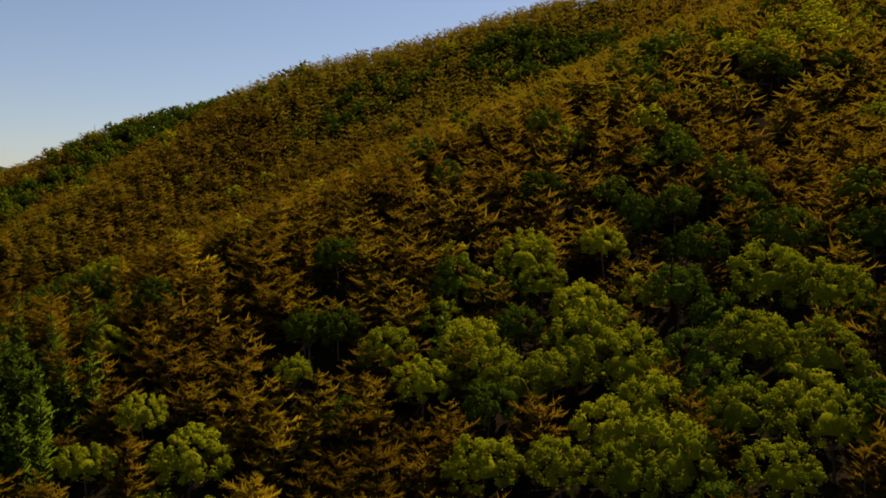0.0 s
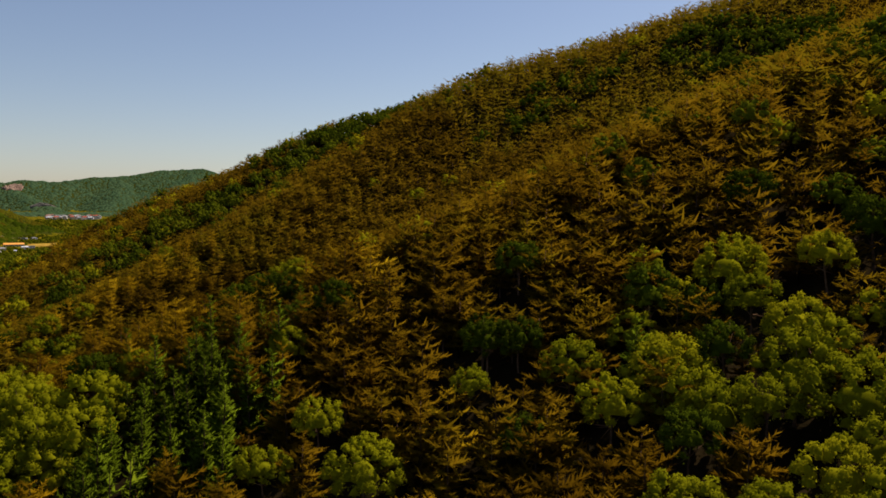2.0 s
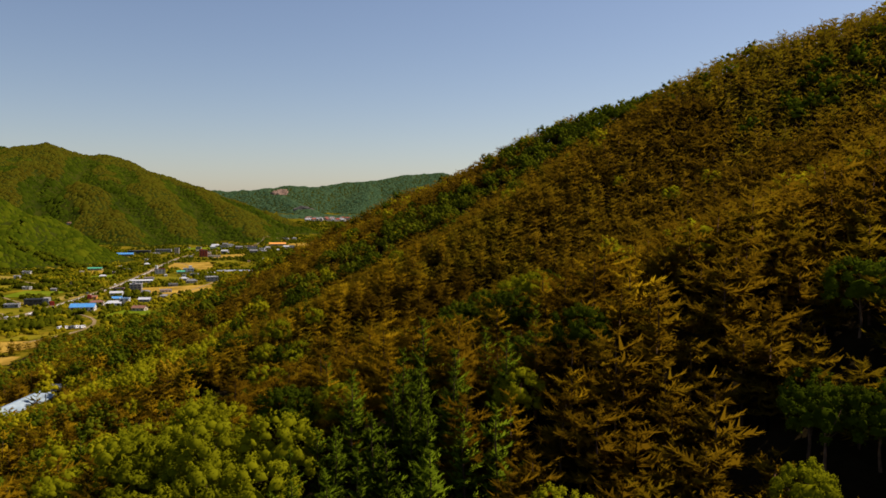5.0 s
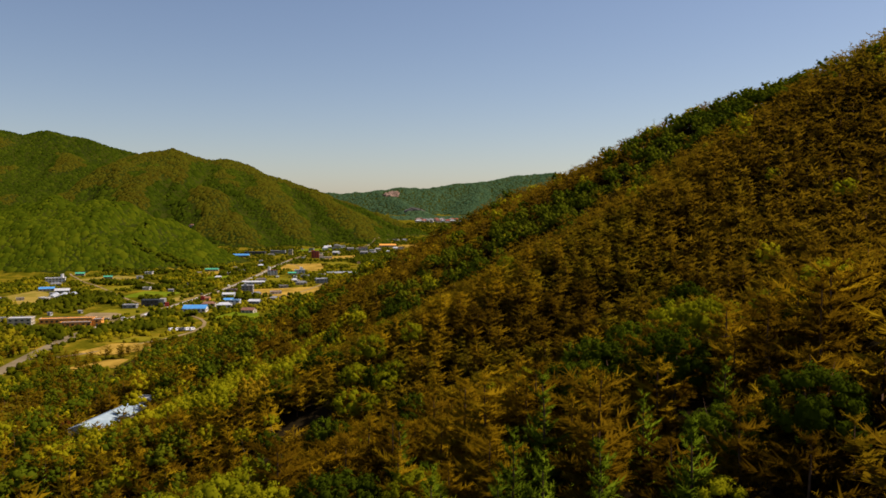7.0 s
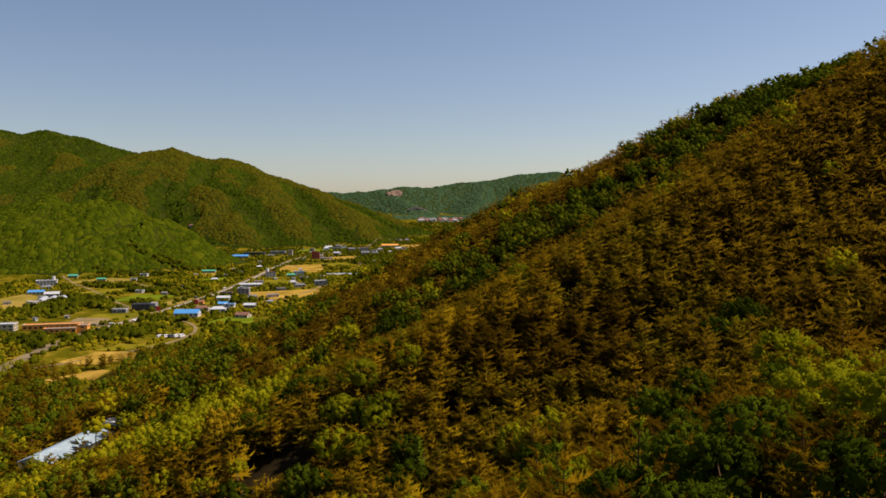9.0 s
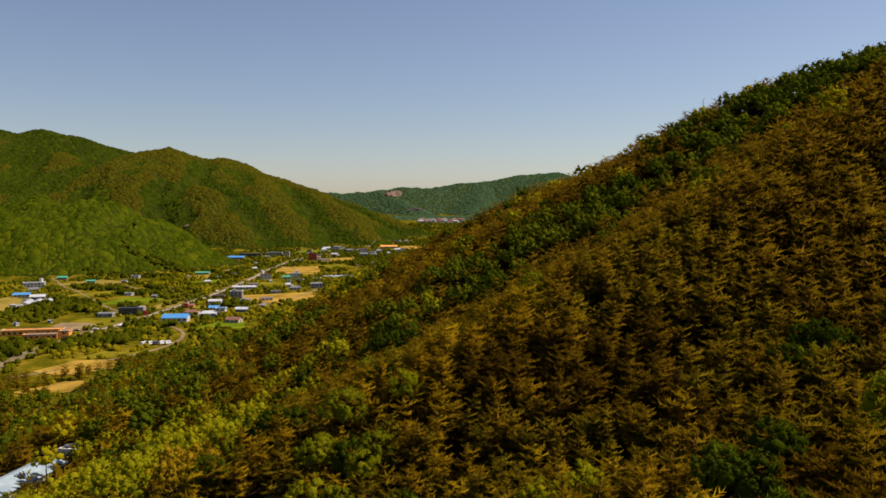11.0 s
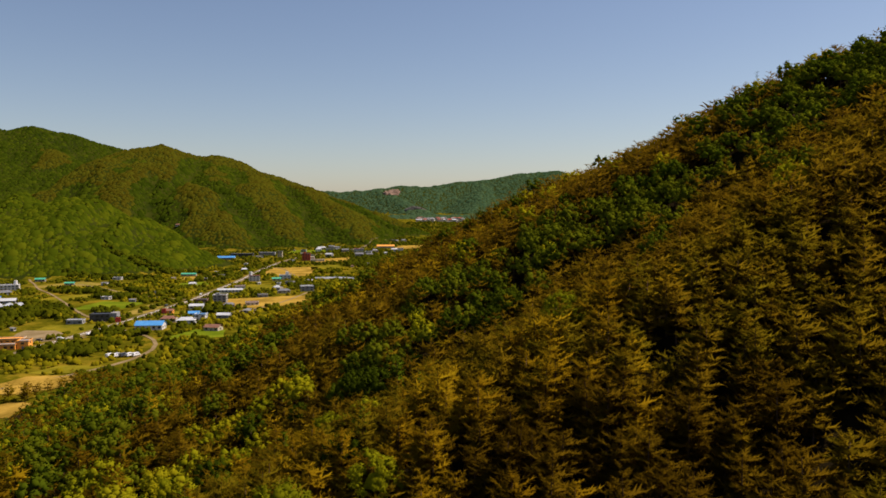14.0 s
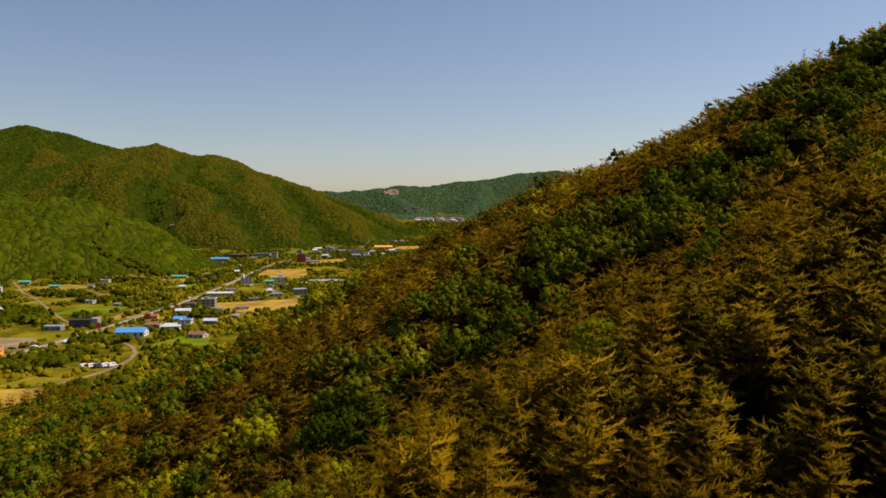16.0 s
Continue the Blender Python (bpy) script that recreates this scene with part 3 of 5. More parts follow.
CLOSE, NEAR, FINE, MID, FAR = {}, {}, {}, {}, {}
GIANT = {
    "bright": [broadleaf(300 + s, h=10.5, radius=5.0, puffs=64, leaves=40, size=0.27, tall=0.85, plump=0.86) for s in range(4)],
    "dark": [broadleaf(310 + s, h=10.5, radius=5.0, puffs=56, leaves=38, size=0.28, tall=0.85, plump=0.86) for s in range(3)],
}
CLOSE["pine"] = [conifer(400 + s, h=8.2 + 0.4 * s, radius=3.1, levels=7 + s % 2, arms=6, blades=76, broad=0.32, slim=0.095) for s in range(4)]
CLOSE["larch"] = [conifer(410 + s, h=9.8, radius=2.5, levels=12, arms=6, blades=50, crown_from=0.1, cone=0.5, rise=0.35, top=0.2, broad=0.42, lift=0.5, slim=0.1) for s in range(2)]
CLOSE["bright"] = [broadleaf(420 + s, h=8.8, radius=3.4, puffs=56, leaves=62, size=0.18) for s in range(3)]
CLOSE["dark"] = [broadleaf(430 + s, h=8.8, radius=3.2, puffs=52, leaves=62, size=0.18) for s in range(3)]
CLOSE["gold"] = [broadleaf(440, h=7.5, radius=2.6, puffs=40, leaves=70, size=0.15)]
NEAR["pine"] = [conifer(s, h=8.0 + 0.3 * s, radius=3.0 + 0.1 * s, levels=7 + s % 2, arms=6, blades=58, broad=0.3, slim=0.16) for s in range(6)]
NEAR["larch"] = [conifer(20 + s, h=9.8, radius=2.5, levels=12, arms=6, blades=28, crown_from=0.1, cone=0.5, rise=0.35, top=0.2, broad=0.42, lift=0.5) for s in range(3)]
NEAR["bright"] = [broadleaf(30 + s, h=8.6 + 0.5 * s, radius=3.3 + 0.35 * s, puffs=44, leaves=32, size=0.25) for s in range(4)]
NEAR["dark"] = [broadleaf(40 + s, h=8.8, radius=3.0 + 0.35 * s, puffs=40, leaves=32, size=0.25) for s in range(3)]
NEAR["gold"] = [broadleaf(50, h=7.5, radius=2.6, puffs=26, leaves=20, size=0.26)]
FINE["pine"] = [conifer(60 + s, h=8.0 + 0.3 * s, radius=3.2, levels=7, arms=5, blades=32, sides=3, broad=0.36, slim=0.19) for s in range(6)]
FINE["larch"] = [conifer(70 + s, h=9.8, radius=2.5, levels=11, arms=5, blades=16, crown_from=0.1, cone=0.5, rise=0.35, top=0.2, broad=0.48, lift=0.4, sides=3) for s in range(2)]
FINE["bright"] = [broadleaf(80 + s, h=8.6, radius=3.3 + 0.25 * s, puffs=28, leaves=16, size=0.34, sides=3) for s in range(4)]
FINE["dark"] = [broadleaf(90 + s, h=8.8, radius=3.1 + 0.2 * s, puffs=26, leaves=16, size=0.34, sides=3) for s in range(3)]
FINE["gold"] = [broadleaf(95, h=7.5, radius=2.6, puffs=20, leaves=12, size=0.34, sides=3)]
MID["pine"] = [conifer(160 + s, h=8.0 + 0.25 * s, radius=3.2, levels=6, arms=5, blades=14, sides=3, broad=0.48) for s in range(6)]
MID["larch"] = [conifer(170 + s, h=9.8, radius=2.2, levels=9, arms=5, blades=6, crown_from=0.12, cone=0.7, rise=0.35, top=0.2, broad=0.6, lift=0.4, sides=3) for s in range(2)]
MID["bright"] = [broadleaf(180 + s, h=8.5, radius=3.3, puffs=20, leaves=8, size=0.48, sides=3, core=4) for s in range(4)]
MID["dark"] = [broadleaf(190 + s, h=8.8, radius=3.1, puffs=20, leaves=8, size=0.48, sides=3, core=4) for s in range(3)]
MID["gold"] = [broadleaf(195, h=7.5, radius=2.6, puffs=16, leaves=8, size=0.46, sides=3, core=4)]
RIDGE = {}
RIDGE["pine"] = [conifer(150 + s, h=8.2 + 0.2 * s, radius=3.1, levels=4 + s % 2, arms=4, blades=5, sides=3, broad=0.84) for s in range(6)]
RIDGE["larch"] = MID["larch"]
RIDGE["bright"] = [broadleaf(200 + s, h=8.5, radius=3.2, puffs=13, leaves=5, size=0.6, sides=3, core=4) for s in range(4)]
RIDGE["dark"] = [broadleaf(210 + s, h=8.8, radius=3.0, puffs=13, leaves=5, size=0.6, sides=3, core=4) for s in range(4)]
RIDGE["gold"] = MID["gold"]
FAR["pine"] = [conifer(100 + s, h=8.6, radius=2.9, levels=4, arms=4, blades=4, sides=3, broad=0.9) for s in range(5)]
FAR["larch"] = [conifer(110, h=10, radius=2.1, levels=6, arms=4, blades=4, crown_from=0.12, cone=0.7, sides=3, broad=0.7, rise=0.3)]
FAR["bright"] = [broadleaf(120 + s, h=8.5, radius=3.2, puffs=8, leaves=3, size=0.9, sides=3, core=4) for s in range(3)]
FAR["dark"] = [broadleaf(130 + s, h=8.8, radius=3.0, puffs=8, leaves=3, size=0.9, sides=3, core=4) for s in range(3)]
FAR["gold"] = [broadleaf(140, h=7.5, radius=2.6, puffs=8, leaves=3, size=0.8, sides=3, core=4)]


for models in (CLOSE, NEAR, FINE, MID, RIDGE, FAR):
    models["sapling"] = models["sunlit"] = models["pine"]


def tree_thing(name, kind, model):
    tv, tf, cv, cf, cn = model
    root = new(name)
    root.empty_display_size = 0.5
    t = new("trunk", mesh_of("trunk", tv, tf, [M_BARK], smooth=True))
    c = new("crown", mesh_of("crown", cv, cf, [MAT[kind]], smooth=True, normals=cn))
    t.parent = c.parent = root
    tagged(root, LABELS[kind][0], LABELS[kind][1], "trees on the near hillside")
    return root


def joined(name, models, x, y, z, s, a, t, mats, label, category, sink=0.4, lie=None):
    """Many trees as one mesh."""
    V, F, I, T, N = [], [], [], [], []
    base = 0
    which = np.arange(len(x)) % len(models)
    for k, (tv, tf, cv, cf, cn) in enumerate(models):
        sel = which == k
        n = int(sel.sum())
        if not n:
            continue
        v = np.concatenate([tv, cv]) if tv is not None else cv
        fc = np.concatenate([tf, cf + len(tv)]) if tv is not None else cf
        mi = np.r_[np.full(len(tf), 1), np.zeros(len(cf))] if tv is not None else np.zeros(len(cf))
        ca, sa = np.cos(a[sel])[:, None], np.sin(a[sel])[:, None]
        vn = cn if tv is None else np.concatenate([np.c_[tv[:, :2] * 5, np.full(len(tv), 0.1)], cn])
        M = np.stack([vn[:, 0] * ca - vn[:, 1] * sa, vn[:, 0] * sa + vn[:, 1] * ca, np.tile(vn[:, 2], (n, 1))], -1)
        if lie is not None:
            M = M + lie[sel][:, None, :] * 0.75
        M /= np.linalg.norm(M, axis=-1, keepdims=True) + 1e-9
        N.append(M.reshape(-1, 3))
        sc = s[sel][:, None]
        X = (v[:, 0] * ca - v[:, 1] * sa) * sc + x[sel][:, None]
        Y = (v[:, 0] * sa + v[:, 1] * ca) * sc + y[sel][:, None]
        Z = v[:, 2] * sc + z[sel][:, None] - sink
        if lie is not None:
            ln = lie[sel]
            Z = Z - ((X - x[sel][:, None]) * ln[:, :1] + (Y - y[sel][:, None]) * ln[:, 1:2]) / ln[:, 2:]
        V.append(np.stack([X, Y, Z], -1).reshape(-1, 3))
        F.append((fc[None] + (np.arange(n) * len(v))[:, None, None] + base).reshape(-1, 3))
        I.append(np.tile(mi, n))
        T.append(np.repeat(t[sel], len(fc)))
        base += n * len(v)
    ob = new(name, mesh_of(name, np.concatenate(V), np.concatenate(F), mats, np.concatenate(I), np.concatenate(T), smooth=True, normals=np.concatenate(N)))
    return tagged(ob, label, category, kind="stuff")


# single trees where the flight passes nearest, the rest as woods, coarser with their distance from its line
bearing = np.degrees(np.arctan2(px + 5, py + 188))
reach = np.where((bearing > 4) & (bearing < 72), np.hypot(px + 5, py + 185), 900.0)
ahead = np.maximum(np.maximum(28, -2.3 * (pz + 8)), 1.7 * np.abs(px - 1))
far_up = py - np.clip(py - ahead, -126, 0)
reach = np.where(py - ahead > -126, np.minimum(reach, np.hypot(far_up, px - 1)), reach)
turn_in = np.degrees(np.arctan2(px - 1.5, py + 160))
reach = np.where((turn_in > -26) & (turn_in < 38) & (py + 160 > 58), np.minimum(reach, np.hypot(px - 1.5, py + 160)), reach)
ZONES = ((reach < 98, FINE, "spur"), ((reach >= 98) & (reach < 150), MID, "hillside"), ((reach >= 150) & (reach < 235), RIDGE, "ridge"), (reach >= 235, FAR, "lower_slope"))
for kind in MAT:
    mine = kinds == kind
    near = np.flatnonzero(mine & (reach < 125))
    near = near[np.argsort(reach[near])][:{"pine": 230, "sapling": 70, "sunlit": 110}.get(kind, 90)]
    first = {}
    for k, i in enumerate(near):
        fine = reach[i] < 54
        b = k % len(CLOSE[kind]) if fine else 10 + k % len(NEAR[kind])
        m = pose(px[i], py[i], pz[i] - 0.3, 0, 0, math.degrees(spin[i]))
        if b not in first:
            first[b] = tree_thing(NAMES[kind], kind, CLOSE[kind][b] if fine else NEAR[kind][b - 10])
            first[b].scale = (scale[i],) * 3
            first[b].matrix_basis = m @ Matrix.Diagonal((scale[i], scale[i], scale[i], 1))
        else:
            twin = copy_thing(first[b], m)
            twin.scale = (scale[i],) * 3
    for k, (bx, by, br) in enumerate({"bright": BIG_BRIGHT, "dark": BIG_DARK}.get(kind, [])):
        b, s = 100 + k % len(GIANT[kind]), br / 4.6
        m = pose(bx, by, float(canopy(np.array(bx), np.array(by))) + 1.6 + 0.25 * br - 10.4 * s, 0, 0, 67 * k)
        if b not in first:
            first[b] = tree_thing(NAMES[kind], kind, GIANT[kind][b - 100])
            first[b].matrix_basis = m @ Matrix.Diagonal((s, s, s, 1))
        else:
            copy_thing(first[b], m).scale = (s,) * 3
    rest = mine.copy()
    rest[near] = False
    for zone, models, word in ZONES:
        zone = rest & zone
        if zone.sum():
            joined(NAMES[kind] + "s_on_" + word, models[kind], px[zone], py[zone], pz[zone], scale[zone], spin[zone], tints[zone], [MAT[kind], M_BARK], "many " + LABELS[kind][0], "trees")

# bare rock on the far mountain: centre x, y, width and depth in plan
ROCKS = [(-401, 3900, 95, 120), (-240, 3400, 110, 95)]

# woods on the far mountains
wr = np.random.default_rng(9)


def woods(name, x0, x1, y0, y1, gap, size, label, lowest=5.0, seed=0, mat=None, rib=None, flat=0.5):
    x, y = np.meshgrid(np.arange(x0, x1, gap), np.arange(y0, y1, gap))
    x, y = (x + wr.uniform(-0.45, 0.45, x.shape) * gap).ravel(), (y + wr.uniform(-0.45, 0.45, y.shape) * gap).ravel()
    z = land(x, y)
    up = z - valley(x, y)
    # flanks that look towards the valley's mouth
    front = land(x, y - 12) < z + 7
    ok = (up > lowest) & front & (canopy(x, y) - 5 < z - 1) & (x / y < 0.25)
    for rx, ry, rw, rd in ROCKS:
        ok &= ((x - rx) / (rw * 0.52)) ** 2 + ((y - ry) / (rd * 0.52)) ** 2 > 1
    if rib is not None:
        bulge = z - 0.25 * (land(x + 75, y) + land(x - 75, y) + land(x, y + 75) + land(x, y - 75))
        spur = bulge + 7 * fbm(x / 40, y / 40) + 14 * fbm(x / 170, y / 170, 2) > 2.5
        ok &= spur if rib else ~spur
    x, y, z = x[ok], y[ok], z[ok]
    s = size * wr.uniform(0.6, 1.0, len(x)) * (1 + 0.9 * (wr.random(len(x)) > 0.9))
    models = []
    for k in range(5):
        v, f = dome(200 + seed + k)
        v = v * np.array([1, 1, flat])
        models.append((None, None, v, *crown_normals(v, f, v + UP * 0.3, 0.2)))
    slope = np.c_[land(x - 8, y) - land(x + 8, y), land(x, y - 8) - land(x, y + 8), np.full(len(x), 16.0)]
    slope /= np.linalg.norm(slope, axis=1, keepdims=True)
    return joined(name, models, x, y, z + s * 0.1, s, wr.uniform(0, 6.28, len(x)), wr.random(len(x)), [mat or M_FAR], label, "woods", 0, slope)


woods("woods_on_low_hill", -1000, -340, 800, 1110, 4.6, 4.4, "fresh green broadleaf woods on the low hill across the valley", seed=0, mat=M_LOWHILL)
woods("green_woods_on_mountain", -1500, -80, 1110, 2200, 7.6, 5.6, "green broadleaf woods in the gullies of the mountain", seed=10, rib=False)
woods("brown_woods_on_mountain", -1500, -80, 1110, 2200, 7.6, 5.4, "brownish pine woods on the spurs of the mountain", seed=15, mat=M_FARPINE, rib=True)
woods("woods_on_back_mountain", -1750, -900, 2200, 2500, 10, 6, "green woods on the mountain behind", seed=20)
# the farthest woods wear the leaf colour with blue haze in it
woods("woods_on_far_mountain", -800, 700, 3000, 4230, 14, 9, "dim green woods with haze in their colour at the valley's end", seed=30, mat=M_HAZEHILL, flat=0.4)
woods("woods_behind_village", -330, 260, 2790, 3260, 13, 8, "dim green woods behind the village, haze put into their colour", -9, seed=40, mat=M_HAZEHILL)

# ---- valley floor: roads, fields, houses ----


def part(name, me, parent, label=""):
    ob = new(name, me)
    ob.parent = parent
    return tagged(ob, label) if label else ob


def strip(name, line, width, mat, lift, label, category):
    """A road or track laid over the land along a bent line."""
    p = np.array(line, float)
    fine = []
    for a, b in zip(p, p[1:]):
        n = max(2, int(np.hypot(*(b - a)) / 14))
        fine += [a + (b - a) * k / n for k in range(n)]
    fine = np.array(fine + [p[-1]])
    for _ in range(6):
        fine[1:-1] = (fine[:-2] + 2 * fine[1:-1] + fine[2:]) / 4
    d = np.gradient(fine, axis=0)
    d /= np.linalg.norm(d, axis=1, keepdims=True)
    side = np.c_[-d[:, 1], d[:, 0]] * width / 2
    n = len(fine)
    v = []
    for e, dz in ((side, lift), (-side, lift), (side * 1.06, -0.5), (-side * 1.06, -0.5)):
        q = fine + e
        v.append(np.c_[q, land(fine[:, 0], fine[:, 1]) + dz])
    v = np.concatenate(v)
    k = np.arange(n - 1)
    f = np.concatenate([np.stack([a * n + k, b * n + k, b * n + k + 1, a * n + k + 1], -1) for a, b in ((0, 1), (2, 0), (1, 3))])
    return tagged(new(name, mesh_of(name, v, f, [mat])), label, category, kind="structure"), fine


ROAD = [(-215, 150), (-236, 230), (-250, 300), (-262, 368), (-264, 410), (-260, 450), (-256, 490), (-254, 530), (-254, 590), (-252, 660), (-256, 735), (-264, 850), (-278, 980), (-286, 1100), (-288, 1200), (-278, 1300), (-218, 1527), (-185, 1650)]
road, road_line = strip("road", ROAD, 7.6, M_ROAD, 0.35, "pale grey two-lane road running up the valley", "road")
strip("road_line", ROAD[4:14], 0.5, M_PAINT, 0.42, "worn white centre line painted on the road", "road marking")
TRACKS = [
    [(-505, 835), (-470, 790), (-451, 752), (-419, 721), (-354, 632), (-294, 549), (-270, 528)],
    [(-280, 440), (-262, 446), (-250, 462)],
    [(-299, 1049), (-260, 1030), (-215, 905), (-200, 880)],
    [(-244, 560), (-215, 555), (-185, 575), (-165, 640), (-160, 730)],
    [(-254, 660), (-330, 700), (-380, 760), (-430, 800)],
    [(-233, 301), (-205, 330), (-188, 372), (-182, 420), (-205, 470), (-240, 492)],
]
track_lines = [strip("track", t, 2.5, M_PATH, 0.3, "pale unpaved farm track between the fields", "track")[1] for t in TRACKS]
lines = np.concatenate([road_line] + track_lines)

M_PALEROOF = surface("pale_blue_sheet_roof", (0.22, 0.29, 0.33), (0.31, 0.38, 0.41), 0.3, 0.8, fine=3, bump=0.1)
fields = []


def field(points, mat, label, lift=0.25):
    """A field: a low bed with an uneven outline."""
    r = np.random.default_rng(len(fields) + 70)
    p = np.array(points, float)
    out = []
    for a, b in zip(p, np.roll(p, -1, 0)):
        n = max(2, int(np.hypot(*(b - a)) / 9))
        out += [a + (b - a) * k / n + r.normal(0, 0.7, 2) for k in range(n)]
    out = np.array(out)
    bm = bmesh.new()
    z = float(valley(0, out[:, 1].mean()))
    top = [bm.verts.new((x, y, max(z, float(land(x, y))) + lift)) for x, y in out]
    low = [bm.verts.new((x, y, z - 0.4)) for x, y in out]
    bm.faces.new(top)
    for k in range(len(top)):
        j = (k + 1) % len(top)
        bm.faces.new((top[k], low[k], low[j], top[j]))
    bmesh.ops.recalc_face_normals(bm, faces=bm.faces)
    me = bpy.data.meshes.new("field")
    bm.to_mesh(me)
    bm.free()
    me.materials.append(mat)
    fields.append(p)
    return tagged(new("field", me), label, "field", kind="structure")


TAN, STR, CRP, OLV = (M_TAN, "bare reddish-tan field on the valley floor"), (M_STRAW, "straw-coloured dry field on the valley floor"), (M_CROP, "bright green crop field on the valley floor"), (M_OLIVE, "olive green grass field on the valley floor")
for pts, (m, lab) in [
    ([(-393, 975), (-395, 1120), (-345, 1170), (-312, 1165), (-310, 974)], TAN),
    ([(-420, 905), (-318, 905), (-312, 960), (-420, 962)], OLV),
    ([(-275, 1020), (-213, 1047), (-195, 915), (-226, 885), (-262, 930)], TAN),
    ([(-222, 668), (-157, 699), (-140, 625), (-179, 606), (-215, 625)], TAN),
    ([(-199, 452), (-190, 494), (-168, 492), (-160, 463)], CRP),
    ([(-228, 316), (-222, 346), (-196, 347), (-186, 317), (-205, 305)], TAN),
    ([(-226, 352), (-219, 372), (-196, 372), (-194, 352)], OLV),
    ([(-445, 600), (-446, 656), (-378, 590), (-372, 548), (-394, 528)], STR),
    ([(-212, 270), (-198, 292), (-184, 285), (-180, 262)], TAN),
    ([(-275, 560), (-277, 632), (-262, 630), (-256, 572)], STR),
    ([(-333, 800), (-299, 832), (-283, 795), (-300, 770)], CRP),
    ([(-400, 660), (-350, 740), (-335, 720), (-372, 640)], OLV),
    ([(-470, 770), (-440, 830), (-395, 800), (-420, 750)], STR),
    ([(-345, 845), (-300, 870), (-296, 905), (-345, 890)], TAN),
    ([(-235, 740), (-205, 745), (-200, 800), (-240, 800)], OLV),
    ([(-400, 985), (-400, 1110), (-440, 1180), (-430, 1060)], OLV),
    ([(-230, 1060), (-190, 1080), (-170, 1000), (-205, 985)], OLV),
    ([(-262, 1190), (-200, 1240), (-180, 1180), (-225, 1120)], TAN),
    ([(-330, 1340), (-240, 1400), (-230, 1480), (-340, 1450)], CRP),
    ([(-500, 1150), (-400, 1200), (-410, 1290), (-500, 1260)], OLV),
    ([(-150, 1480), (-100, 1500), (-90, 1590), (-150, 1570)], TAN),
    ([(-240, 560), (-225, 575), (-228, 590), (-241, 588)], OLV),
    ([(-300, 460), (-262, 470), (-258, 520), (-300, 510)], OLV),
    ([(-330, 590), (-290, 600), (-285, 640), (-330, 650)], CRP),
]:
    if all(float(land(*q) - valley(*q)) < 4 for q in pts):
        field(pts, m, lab)

field([(-286, 440), (-268, 450), (-272, 474), (-284, 486), (-306, 487), (-300, 462)], M_PATH, "pale concrete yard beside the orange works", 0.3)

boxes = {}


def box_mesh(w, d, h, mat, bevel=0.0):
    """A block standing on its base, shared between alike parts."""
    key = (round(w, 2), round(d, 2), round(h, 2), mat.name, bevel)
    if key not in boxes:
        bm = bmesh.new()
        bmesh.ops.create_cube(bm, size=1, matrix=Matrix.Translation((0, 0, h / 2)) @ Matrix.Diagonal((w, d, h, 1)))
        if bevel:
            bmesh.ops.bevel(bm, geom=bm.edges[:], offset=bevel, segments=1, affect="EDGES")
        me = bpy.data.meshes.new("block")
        bm.to_mesh(me)
        bm.free()
        me.materials.append(mat)
        boxes[key] = me
    return boxes[key]


def gable_mesh(w, d, rise, mat, over=0.5, hip=0.0):
    a, b = w / 2 + over, d / 2 + over
    r = a - hip * w
    v = [(-a, -b, 0), (a, -b, 0), (a, b, 0), (-a, b, 0), (-r, 0, rise), (r, 0, rise)]
    v += [(x, y, z - 0.18) for x, y, z in v]
    f = [(0, 1, 5, 4), (2, 3, 4, 5), (6, 10, 11, 7), (8, 11, 10, 9), (0, 6, 7, 1), (2, 8, 9, 3)]
    me = bpy.data.meshes.new("roof")
    me.from_pydata(v, [], f + [(1, 7, 11, 5), (5, 11, 8, 2), (3, 9, 10, 4), (4, 10, 6, 0)])
    me.materials.append(mat)
    return me


def arch_mesh(w, d, rise, mat, seg=10):
    """A greenhouse tunnel: a barrel with closed ends and hoops that stand proud."""
    bm = bmesh.new()
    bays = max(4, int(d / 2.5))
    rows = []
    for k in range(bays * 2 + 1):
        y = -d / 2 + d * k / (bays * 2)
        out = 1.015 if k % 2 == 0 else 0.985
        rows.append([bm.verts.new((-w / 2 * out * math.cos(math.pi * s / seg), y, rise * out * math.sin(math.pi * s / seg))) for s in range(seg + 1)])
    for a, b in zip(rows, rows[1:]):
        for s in range(seg):
            bm.faces.new((a[s], b[s], b[s + 1], a[s + 1]))
    bm.faces.new(rows[0])
    bm.faces.new(rows[-1][::-1])
    me = bpy.data.meshes.new("film")
    bm.to_mesh(me)
    bm.free()
    me.materials.append(mat)
    return me


sites = []


